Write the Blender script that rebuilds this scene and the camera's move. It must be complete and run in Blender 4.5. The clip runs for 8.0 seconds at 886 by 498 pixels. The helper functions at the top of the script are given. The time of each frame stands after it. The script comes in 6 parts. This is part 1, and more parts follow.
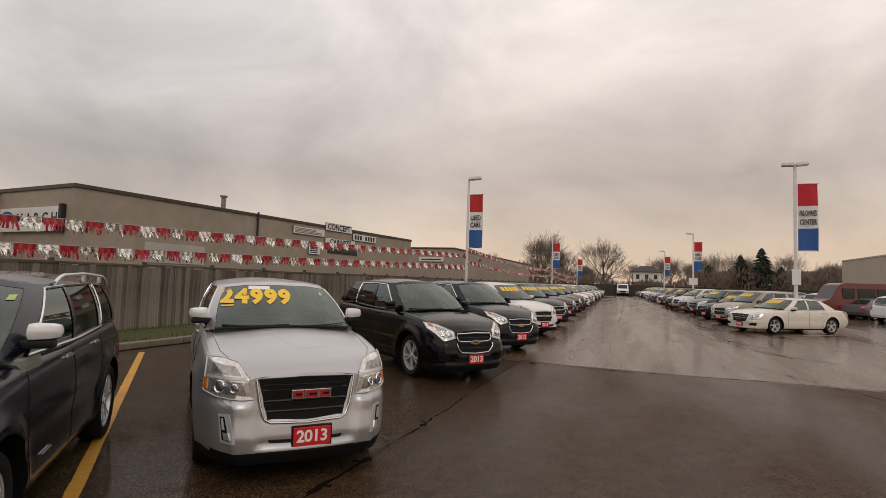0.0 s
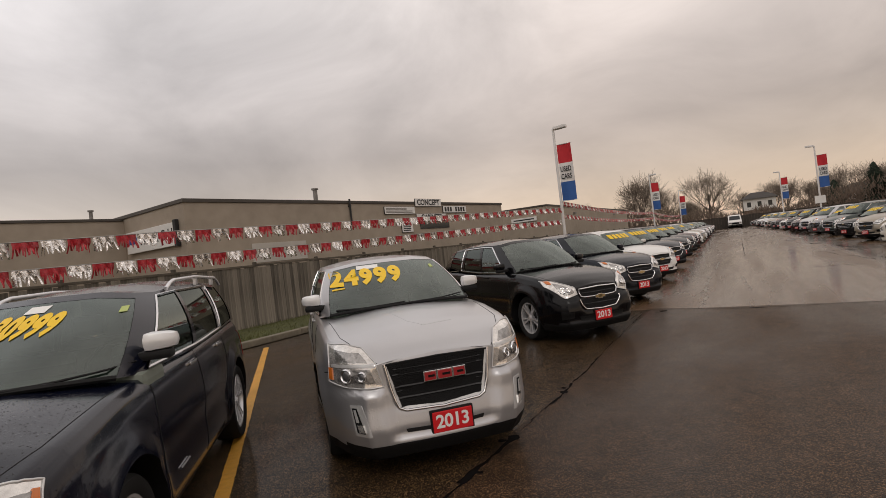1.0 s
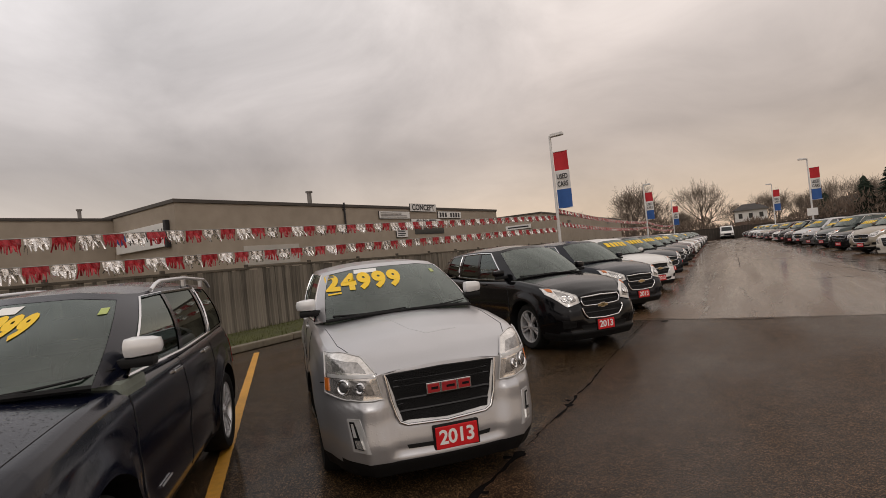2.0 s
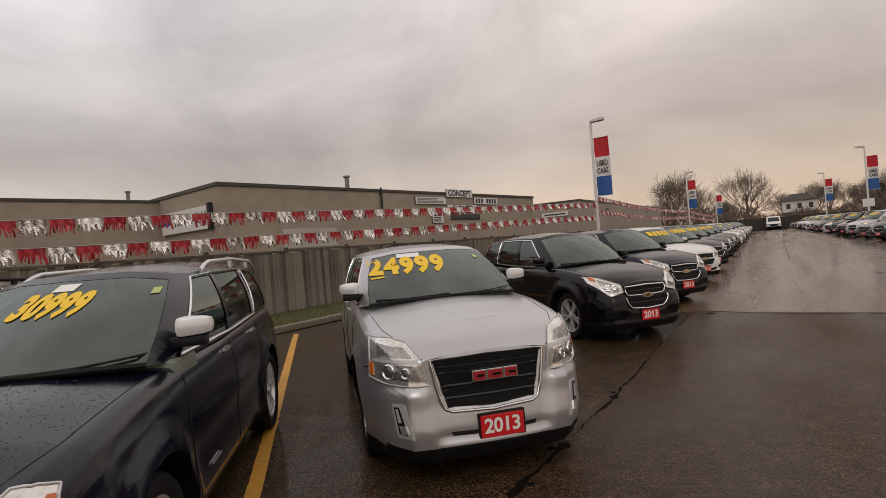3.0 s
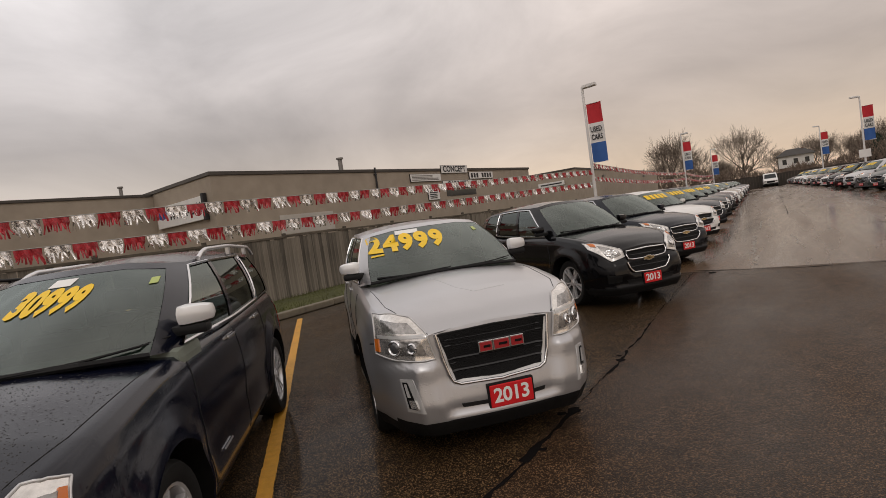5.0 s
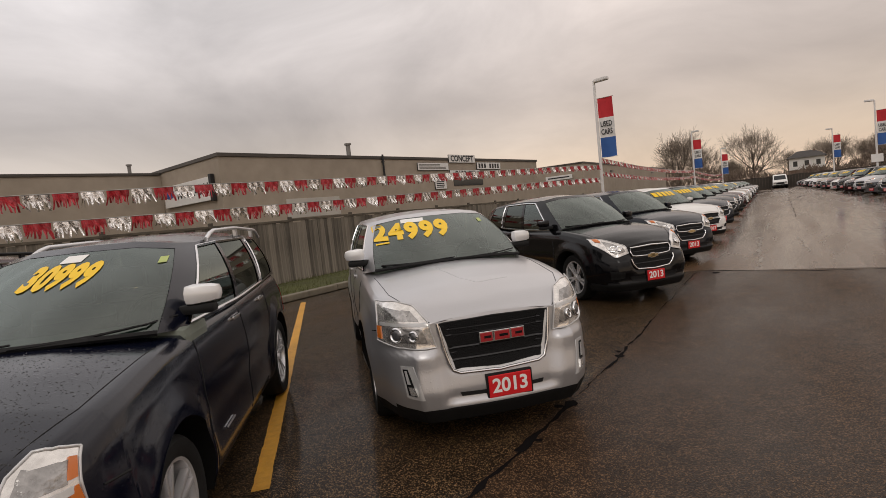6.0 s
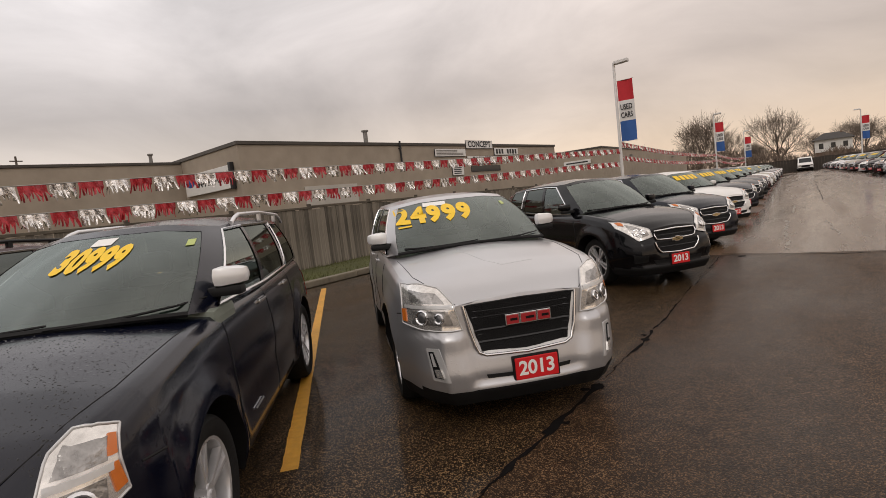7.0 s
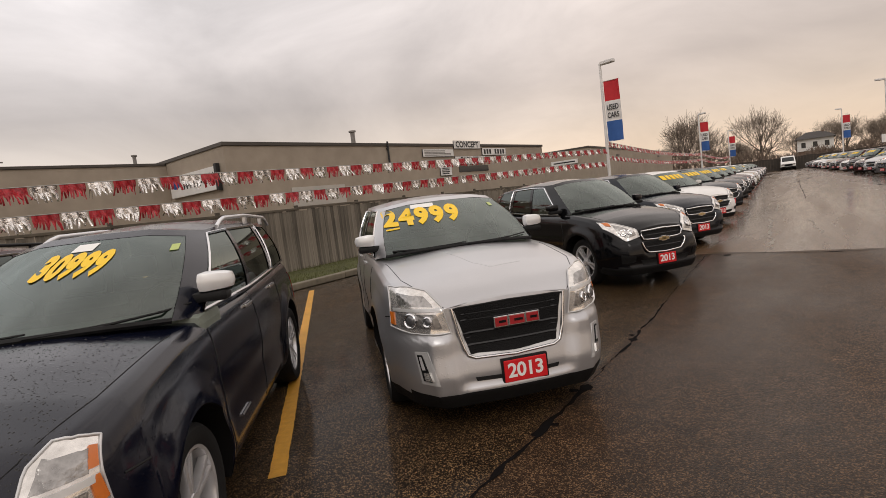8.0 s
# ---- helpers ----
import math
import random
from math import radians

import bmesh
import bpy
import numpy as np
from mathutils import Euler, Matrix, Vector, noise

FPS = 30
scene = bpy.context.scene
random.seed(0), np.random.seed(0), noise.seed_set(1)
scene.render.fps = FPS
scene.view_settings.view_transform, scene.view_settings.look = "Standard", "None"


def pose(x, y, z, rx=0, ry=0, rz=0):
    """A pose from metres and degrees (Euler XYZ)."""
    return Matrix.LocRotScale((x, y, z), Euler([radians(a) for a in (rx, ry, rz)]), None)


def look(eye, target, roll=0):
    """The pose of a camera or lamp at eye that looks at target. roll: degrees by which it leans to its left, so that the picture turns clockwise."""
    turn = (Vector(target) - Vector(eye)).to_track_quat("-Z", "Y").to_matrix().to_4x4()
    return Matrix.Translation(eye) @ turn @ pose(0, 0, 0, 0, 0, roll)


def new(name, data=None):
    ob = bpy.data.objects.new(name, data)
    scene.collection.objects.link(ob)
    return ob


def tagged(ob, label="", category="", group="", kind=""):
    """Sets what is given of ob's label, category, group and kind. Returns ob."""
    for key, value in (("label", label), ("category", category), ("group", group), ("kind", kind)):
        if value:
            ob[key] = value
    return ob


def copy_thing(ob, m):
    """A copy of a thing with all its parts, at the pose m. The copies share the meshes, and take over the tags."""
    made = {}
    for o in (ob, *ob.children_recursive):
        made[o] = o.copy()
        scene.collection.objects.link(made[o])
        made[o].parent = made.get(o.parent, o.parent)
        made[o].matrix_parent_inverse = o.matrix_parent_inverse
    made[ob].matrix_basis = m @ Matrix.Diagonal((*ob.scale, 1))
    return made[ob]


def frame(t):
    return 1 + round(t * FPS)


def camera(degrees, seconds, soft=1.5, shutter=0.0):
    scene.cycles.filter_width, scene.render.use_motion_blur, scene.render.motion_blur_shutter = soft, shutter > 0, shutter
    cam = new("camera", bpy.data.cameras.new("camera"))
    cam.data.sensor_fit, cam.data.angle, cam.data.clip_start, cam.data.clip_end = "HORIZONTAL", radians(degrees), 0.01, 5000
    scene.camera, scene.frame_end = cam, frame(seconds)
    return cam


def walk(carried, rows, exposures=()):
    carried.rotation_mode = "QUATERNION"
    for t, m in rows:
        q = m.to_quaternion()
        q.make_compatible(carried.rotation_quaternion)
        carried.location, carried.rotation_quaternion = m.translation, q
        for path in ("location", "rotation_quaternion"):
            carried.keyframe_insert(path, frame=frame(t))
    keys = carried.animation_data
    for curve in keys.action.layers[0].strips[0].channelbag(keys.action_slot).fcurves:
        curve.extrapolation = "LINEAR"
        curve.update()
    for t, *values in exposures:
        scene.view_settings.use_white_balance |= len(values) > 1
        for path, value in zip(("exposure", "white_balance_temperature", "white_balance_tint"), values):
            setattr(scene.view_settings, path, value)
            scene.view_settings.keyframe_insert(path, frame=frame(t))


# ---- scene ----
cam = camera(80.0, 8.0, 0.8)
# seconds, eye, target, roll
PATH = [
    (0, (0.842, -0.654, 1.678), (0.125, 1.209, 1.798), 1.85),
    (0.2, (0.772, -0.557, 1.663), (0.019, 1.295, 1.734), -1.10),
    (0.5, (0.666, -0.411, 1.641), (-0.201, 1.391, 1.602), -3.75),
    (1, (0.356, -0.187, 1.601), (-0.672, 1.528, 1.612), -6.58),
    (1.2, (0.208, -0.035, 1.576), (-0.824, 1.679, 1.585), -7.80),
    (2.3, (0.132, -0.026, 1.597), (-0.874, 1.701, 1.633), -4.80),
    (2.5, (0.104, -0.019, 1.591), (-0.921, 1.698, 1.622), -4.50),
    (3, (0.023, -0.007, 1.593), (-1.091, 1.654, 1.584), -4.64),
    (3.5, (-0.000, -0.000, 1.584), (-1.145, 1.639, 1.567), -6.12),
    (4, (-0.021, 0.010, 1.588), (-1.161, 1.652, 1.566), -7.10),
    (4.5, (-0.036, 0.016, 1.573), (-1.184, 1.653, 1.543), -7.87),
    (4.7, (-0.027, 0.033, 1.560), (-1.156, 1.683, 1.503), -8.32),
    (5.8, (0.019, -0.012, 1.569), (-1.092, 1.645, 1.437), -7.03),
    (6, (0.011, -0.004, 1.570), (-1.123, 1.639, 1.437), -6.02),
    (6.5, (-0.016, -0.008, 1.566), (-1.199, 1.599, 1.434), -4.53),
    (7, (-0.056, -0.013, 1.538), (-1.243, 1.587, 1.364), -6.55),
    (7.5, (-0.052, -0.013, 1.535), (-1.231, 1.594, 1.365), -6.25),
    (8, (-0.061, 0.003, 1.554), (-1.213, 1.628, 1.375), -6.82),
]
walk(cam, [(t, look(eye, target, roll)) for t, eye, target, roll in PATH], [(0, -0.18), (0.5, -0.22), (1, -0.21), (2.3, -0.26), (3, -0.25), (4.7, -0.22), (6, -0.10), (7, 0.03), (8, 0.09)])

# ---- world and light: a wet overcast afternoon, warm towards the far end ----
SUN_ELEV, SUN_TURN = radians(38), radians(150)
world = bpy.data.worlds.new("overcast_sky")
scene.world = world
world.use_nodes = True
wn, wl = world.node_tree.nodes, world.node_tree.links
wn.clear()
sky = wn.new("ShaderNodeTexSky")
sky.sky_type, sky.sun_disc = "NISHITA", False
sky.sun_elevation, sky.sun_rotation = SUN_ELEV, SUN_TURN
bg_sky = wn.new("ShaderNodeBackground")
bg_sky.inputs["Strength"].default_value = 0.10
wl.new(sky.outputs[0], bg_sky.inputs["Color"])
tc = wn.new("ShaderNodeTexCoord")
sep = wn.new("ShaderNodeSeparateXYZ")
wl.new(tc.outputs["Generated"], sep.inputs[0])
grad = wn.new("ShaderNodeValToRGB")
wl.new(sep.outputs["Z"], grad.inputs[0])
el = grad.color_ramp.elements
el[0].position, el[0].color = 0.0, (0.90, 0.675, 0.50, 1)
el[1].position, el[1].color = 1.0, (0.95, 0.88, 0.84, 1)
for at_, col in ((0.07, (0.85, 0.675, 0.525, 1)), (0.125, (0.72, 0.60, 0.505, 1)), (0.19, (0.60, 0.515, 0.46, 1)), (0.33, (0.82, 0.735, 0.69, 1)), (0.50, (1.05, 0.97, 0.93, 1))):
    e_ = el.new(at_)
    e_.color = col
mp = wn.new("ShaderNodeMapping")
mp.inputs["Scale"].default_value = (1.0, 1.0, 1.9)
wl.new(tc.outputs["Generated"], mp.inputs[0])
cl = wn.new("ShaderNodeTexNoise")
cl.inputs["Scale"].default_value, cl.inputs["Detail"].default_value, cl.inputs["Roughness"].default_value, cl.inputs["Distortion"].default_value = 2.3, 9.0, 0.56, 0.5
wl.new(mp.outputs[0], cl.inputs["Vector"])
clr = wn.new("ShaderNodeMapRange")
clr.inputs["From Min"].default_value, clr.inputs["From Max"].default_value = 0.3, 0.7
clr.inputs["To Min"].default_value, clr.inputs["To Max"].default_value = 0.79, 1.25
wl.new(cl.outputs[0], clr.inputs[0])
cm = wn.new("ShaderNodeMix")
cm.data_type, cm.blend_type = "RGBA", "MULTIPLY"
cm.inputs[0].default_value = 1.0
wl.new(grad.outputs[0], cm.inputs[6])
wl.new(clr.outputs[0], cm.inputs[7])
side_ = wn.new("ShaderNodeMapRange")
side_.inputs["From Min"].default_value, side_.inputs["From Max"].default_value = -1.0, -0.25
wl.new(sep.outputs["X"], side_.inputs[0])
cool = wn.new("ShaderNodeMix")
cool.data_type = "RGBA"
cool.inputs[6].default_value, cool.inputs[7].default_value = (0.95, 1.0, 1.06, 1), (1.02, 0.995, 0.975, 1)
wl.new(side_.outputs[0], cool.inputs[0])
cm2 = wn.new("ShaderNodeMix")
cm2.data_type, cm2.blend_type = "RGBA", "MULTIPLY"
cm2.inputs[0].default_value = 1.0
wl.new(cm.outputs[2], cm2.inputs[6])
wl.new(cool.outputs[2], cm2.inputs[7])
bg_cloud = wn.new("ShaderNodeBackground")
bg_cloud.inputs["Strength"].default_value = 1.0
wl.new(cm2.outputs[2], bg_cloud.inputs["Color"])
mixw = wn.new("ShaderNodeMixShader")
mixw.inputs[0].default_value = 0.94
wl.new(bg_sky.outputs[0], mixw.inputs[1])
wl.new(bg_cloud.outputs[0], mixw.inputs[2])
wo = wn.new("ShaderNodeOutputWorld")
wl.new(mixw.outputs[0], wo.inputs["Surface"])
sun = new("sun", bpy.data.lights.new("sun", "SUN"))
sun.data.energy, sun.data.angle, sun.data.color = 0.35, radians(25), (1.0, 0.95, 0.88)
sun.matrix_world = look((0, 0, 30), Vector((0, 0, 30)) - Vector((math.sin(SUN_TURN) * math.cos(SUN_ELEV), math.cos(SUN_TURN) * math.cos(SUN_ELEV), math.sin(SUN_ELEV))))


# ---- materials ----
def mat(name, col, rough=0.6, metal=0.0, var=0.15, scale=8.0, bump=0.0, bscale=60.0, coat=0.0, rvar=0.0, spec=0.5, stretch=(1, 1, 1), island=0.0, rand=0.0, ior=1.45):
    """A Principled material with colour variation at two scales, roughness variation and fine relief, in object metres."""
    m = bpy.data.materials.new(name)
    m.use_nodes = True
    n, l = m.node_tree.nodes, m.node_tree.links
    b = n["Principled BSDF"]
    b.inputs["Roughness"].default_value = rough
    b.inputs["Metallic"].default_value = metal
    b.inputs["Specular IOR Level"].default_value = spec
    b.inputs["Coat Weight"].default_value = coat
    b.inputs["Coat Roughness"].default_value = 0.04
    b.inputs["IOR"].default_value = ior
    b.inputs["Base Color"].default_value = (*col, 1)
    co = n.new("ShaderNodeTexCoord")
    mg = n.new("ShaderNodeMapping")
    mg.inputs["Scale"].default_value = stretch
    l.new(co.outputs["Object"], mg.inputs[0])
    if var > 0:
        a = n.new("ShaderNodeTexNoise")
        a.inputs["Scale"].default_value, a.inputs["Detail"].default_value = scale, 6.0
        c = n.new("ShaderNodeTexNoise")
        c.inputs["Scale"].default_value, c.inputs["Detail"].default_value = scale * 0.13, 3.0
        l.new(mg.outputs[0], a.inputs["Vector"])
        l.new(mg.outputs[0], c.inputs["Vector"])
        s = n.new("ShaderNodeMath")
        s.operation = "ADD"
        l.new(a.outputs[0], s.inputs[0])
        l.new(c.outputs[0], s.inputs[1])
        last = s.outputs[0]
        if rand > 0:
            oi = n.new("ShaderNodeObjectInfo")
            k = n.new("ShaderNodeMath")
            k.operation, k.inputs[1].default_value = "MULTIPLY", rand
            l.new(oi.outputs["Random"], k.inputs[0])
            s2 = n.new("ShaderNodeMath")
            s2.operation = "ADD"
            l.new(last, s2.inputs[0])
            l.new(k.outputs[0], s2.inputs[1])
            last = s2.outputs[0]
        if island > 0:
            ge = n.new("ShaderNodeNewGeometry")
            k = n.new("ShaderNodeMath")
            k.operation, k.inputs[1].default_value = "MULTIPLY", island
            l.new(ge.outputs["Random Per Island"], k.inputs[0])
            s2 = n.new("ShaderNodeMath")
            s2.operation = "ADD"
            l.new(last, s2.inputs[0])
            l.new(k.outputs[0], s2.inputs[1])
            last = s2.outputs[0]
        r = n.new("ShaderNodeMapRange")
        r.inputs["From Min"].default_value, r.inputs["From Max"].default_value = 0.6, 1.4 + rand + island
        r.inputs["To Min"].default_value, r.inputs["To Max"].default_value = 1 - var, 1 + var
        l.new(last, r.inputs[0])
        x = n.new("ShaderNodeMix")
        x.data_type, x.blend_type = "RGBA", "MULTIPLY"
        x.inputs[0].default_value = 1.0
        x.inputs[6].default_value = (*col, 1)
        l.new(r.outputs[0], x.inputs[7])
        l.new(x.outputs[2], b.inputs["Base Color"])
        if rvar > 0:
            q = n.new("ShaderNodeMapRange")
            q.inputs["From Min"].default_value, q.inputs["From Max"].default_value = 0.35, 0.65
            q.inputs["To Min"].default_value, q.inputs["To Max"].default_value = max(0.02, rough - rvar), min(1, rough + rvar)
            l.new(c.outputs[0], q.inputs[0])
            l.new(q.outputs[0], b.inputs["Roughness"])
    if bump > 0:
        w = n.new("ShaderNodeTexNoise")
        w.inputs["Scale"].default_value, w.inputs["Detail"].default_value = bscale, 4.0
        l.new(mg.outputs[0], w.inputs["Vector"])
        u = n.new("ShaderNodeBump")
        u.inputs["Strength"].default_value, u.inputs["Distance"].default_value = bump, 0.01
        l.new(w.outputs[0], u.inputs["Height"])
        l.new(u.outputs[0], b.inputs["Normal"])
    return m


def paint(name, col, metal=0.0, rough=0.32, drops=0.25, coat=0.6, spec=0.5):
    """Wet car paint: clear coat, faint dirt, and rain beads on it."""
    m = mat(name, col, rough, metal, 0.06, 3.0, 0, 1, coat, spec=spec)
    n, l = m.node_tree.nodes, m.node_tree.links
    b = n["Principled BSDF"]
    co = n.new("ShaderNodeTexCoord")
    v = n.new("ShaderNodeTexVoronoi")
    v.inputs["Scale"].default_value = 42.0
    l.new(co.outputs["Object"], v.inputs["Vector"])
    nz = n.new("ShaderNodeTexNoise")
    nz.inputs["Scale"].default_value = 9.0
    l.new(co.outputs["Object"], nz.inputs["Vector"])
    r = n.new("ShaderNodeMapRange")
    r.inputs["From Min"].default_value, r.inputs["From Max"].default_value = 0.10, 0.30
    r.inputs["To Min"].default_value, r.inputs["To Max"].default_value = 1.0, 0.0
    l.new(v.outputs["Distance"], r.inputs[0])
    k = n.new("ShaderNodeMath")
    k.operation = "MULTIPLY"
    l.new(r.outputs[0], k.inputs[0])
    l.new(nz.outputs[0], k.inputs[1])
    u = n.new("ShaderNodeBump")
    u.inputs["Strength"].default_value, u.inputs["Distance"].default_value = drops, 0.006
    l.new(k.outputs[0], u.inputs["Height"])
    l.new(u.outputs[0], b.inputs["Normal"])
    l.new(u.outputs[0], b.inputs["Coat Normal"])
    return m


def glass_mat(name, tint, gloss=1.0):
    m = bpy.data.materials.new(name)
    m.use_nodes = True
    n, l = m.node_tree.nodes, m.node_tree.links
    n.clear()
    t = n.new("ShaderNodeBsdfTransparent")
    t.inputs[0].default_value = (*tint, 1)
    g = n.new("ShaderNodeBsdfGlossy")
    g.inputs["Roughness"].default_value = 0.03
    g.inputs[0].default_value = (gloss * 0.90, gloss, gloss * 0.95, 1)
    f = n.new("ShaderNodeFresnel")
    f.inputs[0].default_value = 2.05
    x = n.new("ShaderNodeMixShader")
    l.new(f.outputs[0], x.inputs[0])
    l.new(t.outputs[0], x.inputs[1])
    l.new(g.outputs[0], x.inputs[2])
    o = n.new("ShaderNodeOutputMaterial")
    l.new(x.outputs[0], o.inputs[0])
    return m


SILVER = paint("silver_paint", (0.50, 0.50, 0.515), 0.7, 0.30, 0.14)
BLACK = paint("black_paint", (0.003, 0.003, 0.004), 0.0, 0.11, 0.08, 0.08, 0.36)
INDIGO = paint("blue_black_paint", (0.0030, 0.0042, 0.0115), 0.0, 0.15, 0.10, 0.12, 0.48)
CHARCOAL = paint("charcoal_paint", (0.012, 0.012, 0.013), 0.1, 0.14, 0.1, 0.0, 0.42)
NAVY = paint("navy_paint", (0.007, 0.009, 0.015), 0.1, 0.14, 0.1, 0.0, 0.42)
WHITE = paint("white_paint", (0.72, 0.71, 0.69), 0.0, 0.35, 0.1)
PEARL = paint("pearl_paint", (0.70, 0.66, 0.58), 0.0, 0.35, 0.1)
MAROON = paint("maroon_paint", (0.040, 0.008, 0.009), 0.1, 0.15, 0.1, 0.0)
RED = paint("red_paint", (0.15, 0.026, 0.022), 0.0, 0.4)
BEIGE = paint("beige_paint", (0.30, 0.26, 0.20), 0.4, 0.35)
GREY = paint("grey_paint", (0.13, 0.13, 0.135), 0.5, 0.35)
GREEN = paint("dark_green_paint", (0.03, 0.045, 0.04), 0.3, 0.3)
GLASS = glass_mat("tinted_glass", (0.36, 0.44, 0.40), 0.95)
DARKGLASS = glass_mat("privacy_glass", (0.06, 0.07, 0.07), 0.7)
CHROME = mat("chrome", (0.75, 0.75, 0.76), 0.12, 1.0, 0.04, 20)
LAMPSILVER = mat("lamp_reflector", (0.76, 0.74, 0.71), 0.15, 0.75, 0.3, 24, 0.16, 22, coat=0.6)
LAMPCLEAR = mat("lamp_chamber", (0.34, 0.33, 0.32), 0.14, 0.7, 0.6, 34, 0.7, 34, coat=0.8)
SATIN = mat("satin_bright_trim", (0.58, 0.58, 0.58), 0.3, 0.35, 0.1, 25, coat=0.5)
GREYLENS = mat("projector_glass", (0.10, 0.10, 0.105), 0.06, 0.3, 0.2, 30, coat=1.0)
AMBER = mat("amber_plastic", (0.62, 0.16, 0.02), 0.15, 0.0, 0.1, 30, coat=1.0)
TAILRED = mat("tail_lamp_red", (0.30, 0.015, 0.015), 0.12, 0.0, 0.1, 30, coat=1.0)
PLASTIC = mat("black_plastic", (0.007, 0.007, 0.0075), 0.6, 0.0, 0.2, 30, 0.1, 300, spec=0.3)
GLOSSBLACK = mat("grille_black", (0.004, 0.004, 0.0045), 0.5, 0.0, 0.1, 30, 0.8, 140, spec=0.2)
GRILLEBAR = mat("grille_bar_black", (0.010, 0.010, 0.011), 0.22, 0.0, 0.1, 30, spec=0.6)
# sky reflected in silver and chrome caps, put into the colour as white
MIRRORCAP = mat("mirror_cap", (0.80, 0.80, 0.80), 0.28, 0.25, 0.05, 10, coat=0.5)
RUBBER = mat("tyre_rubber", (0.011, 0.011, 0.011), 0.75, 0.0, 0.25, 20, 0.2, 120, spec=0.3)
ALLOY = mat("alloy_rim", (0.70, 0.70, 0.71), 0.22, 0.55, 0.1, 15)
SEAMSHADOW = mat("gap_and_shadow_black", (0.006, 0.006, 0.006), 0.8, 0.0, 0.0)
CABIN = mat("cabin_cloth", (0.17, 0.19, 0.16), 0.85, 0.0, 0.15, 12)
PLATERED = mat("red_plate", (0.62, 0.015, 0.02), 0.4, 0.0, 0.06, 10)
PLATEWHITE = mat("white_vinyl", (0.82, 0.82, 0.80), 0.5, 0.0, 0.04, 10)
PRICEYELLOW = mat("yellow_vinyl", (0.86, 0.56, 0.01), 0.45, 0.0, 0.05, 10)
STICKERGREEN = mat("lime_sticker", (0.44, 0.52, 0.17), 0.5, 0.0, 0.1, 30)
BADGERED = mat("badge_red", (0.38, 0.02, 0.025), 0.3, 0.1, 0.05, 20, coat=0.6)
BADGEGOLD = mat("badge_gold", (0.55, 0.42, 0.22), 0.25, 0.8, 0.1, 20)
LINE = mat("line_yellow", (0.60, 0.30, 0.03), 0.5, 0.0, 0.25, 14, 0.3, 150)
WOODF = mat("weathered_fence_wood", (0.176, 0.155, 0.126), 0.85, 0.0, 1.0, 20.0, 0.5, 60, stretch=(1, 1, 0.06), rand=0.5)
FARWOOD = mat("far_fence_wood", (0.050, 0.042, 0.035), 0.9, 0.0, 0.3, 1.0)
WOODR = mat("weathered_fence_rail", (0.10, 0.085, 0.065), 0.85, 0.0, 0.4, 6.0, 0.5, 40)
STUCCO = mat("taupe_stucco", (0.335, 0.284, 0.228), 0.9, 0.0, 0.16, 2.2, 0.35, 30)
STUCCO2 = mat("beige_stucco", (0.42, 0.36, 0.29), 0.9, 0.0, 0.10, 1.6, 0.3, 30)
CAPMETAL = mat("dark_metal_coping", (0.075, 0.066, 0.058), 0.5, 0.3, 0.2, 3)
SIGNWHITE = mat("white_signboard", (0.72, 0.71, 0.69), 0.5, 0.0, 0.08, 3)
PALE = mat("pale_panel", (0.46, 0.43, 0.39), 0.6, 0.0, 0.1, 3)
SIGNDARK = mat("sign_black", (0.02, 0.02, 0.022), 0.5, 0.0, 0.1, 10)
SIGNBLUE = mat("sign_blue", (0.03, 0.09, 0.30), 0.45, 0.0, 0.1, 10)
POLEW = mat("white_pole_paint", (0.70, 0.69, 0.68), 0.4, 0.1, 0.12, 4)
FLAGRED = mat("banner_red", (0.50, 0.02, 0.03), 0.7, 0.0, 0.10, 5)
FLAGWHITE = mat("banner_white", (0.74, 0.73, 0.72), 0.7, 0.0, 0.06, 5)
FLAGBLUE = mat("banner_blue", (0.03, 0.10, 0.32), 0.7, 0.0, 0.10, 5)
PENRED = mat("red_plastic_fringe", (0.38, 0.018, 0.028), 0.32, 0.0, 0.55, 30, 1.0, 45, spec=0.6)
PENSILVER = mat("silver_foil_fringe", (0.74, 0.72, 0.70), 0.18, 0.9, 0.6, 34, 1.0, 38)
CORD = mat("cord", (0.35, 0.34, 0.32), 0.8, 0.0, 0.1, 20)
GRASS = mat("winter_grass", (0.064, 0.068, 0.018), 0.9, 0.0, 0.5, 14, 0.8, 60)
BLADE = mat("grass_blade", (0.080, 0.086, 0.022), 0.8, 0.0, 0.3, 10, island=1.0)
KERB = mat("kerb_concrete", (0.17, 0.145, 0.105), 0.7, 0.0, 0.3, 9, 0.5, 70, rvar=0.15)
BARK = mat("bare_bark", (0.105, 0.086, 0.070), 0.95, 0.0, 0.3, 3)
TWIG = mat("bare_twigs", (0.17, 0.135, 0.108), 0.95, 0.0, 0.3, 1.0)
NEEDLE = mat("conifer_needles", (0.018, 0.030, 0.017), 0.9, 0.0, 0.4, 1.5, island=0.8)
HEDGE = mat("winter_bushes", (0.17, 0.128, 0.098), 0.95, 0.0, 0.4, 0.8, island=0.8)
ROOF = mat("dark_shingles", (0.05, 0.045, 0.042), 0.8, 0.0, 0.25, 3)
SIDING = mat("white_siding", (0.68, 0.66, 0.63), 0.6, 0.0, 0.08, 2)
HBRICK = mat("brown_brick", (0.16, 0.10, 0.07), 0.85, 0.0, 0.25, 4)
WINDARK = mat("house_window_glass", (0.03, 0.034, 0.036), 0.08, 0.0, 0.1, 2)
GALV = mat("galvanised_pipe", (0.22, 0.21, 0.20), 0.5, 0.6, 0.2, 6)


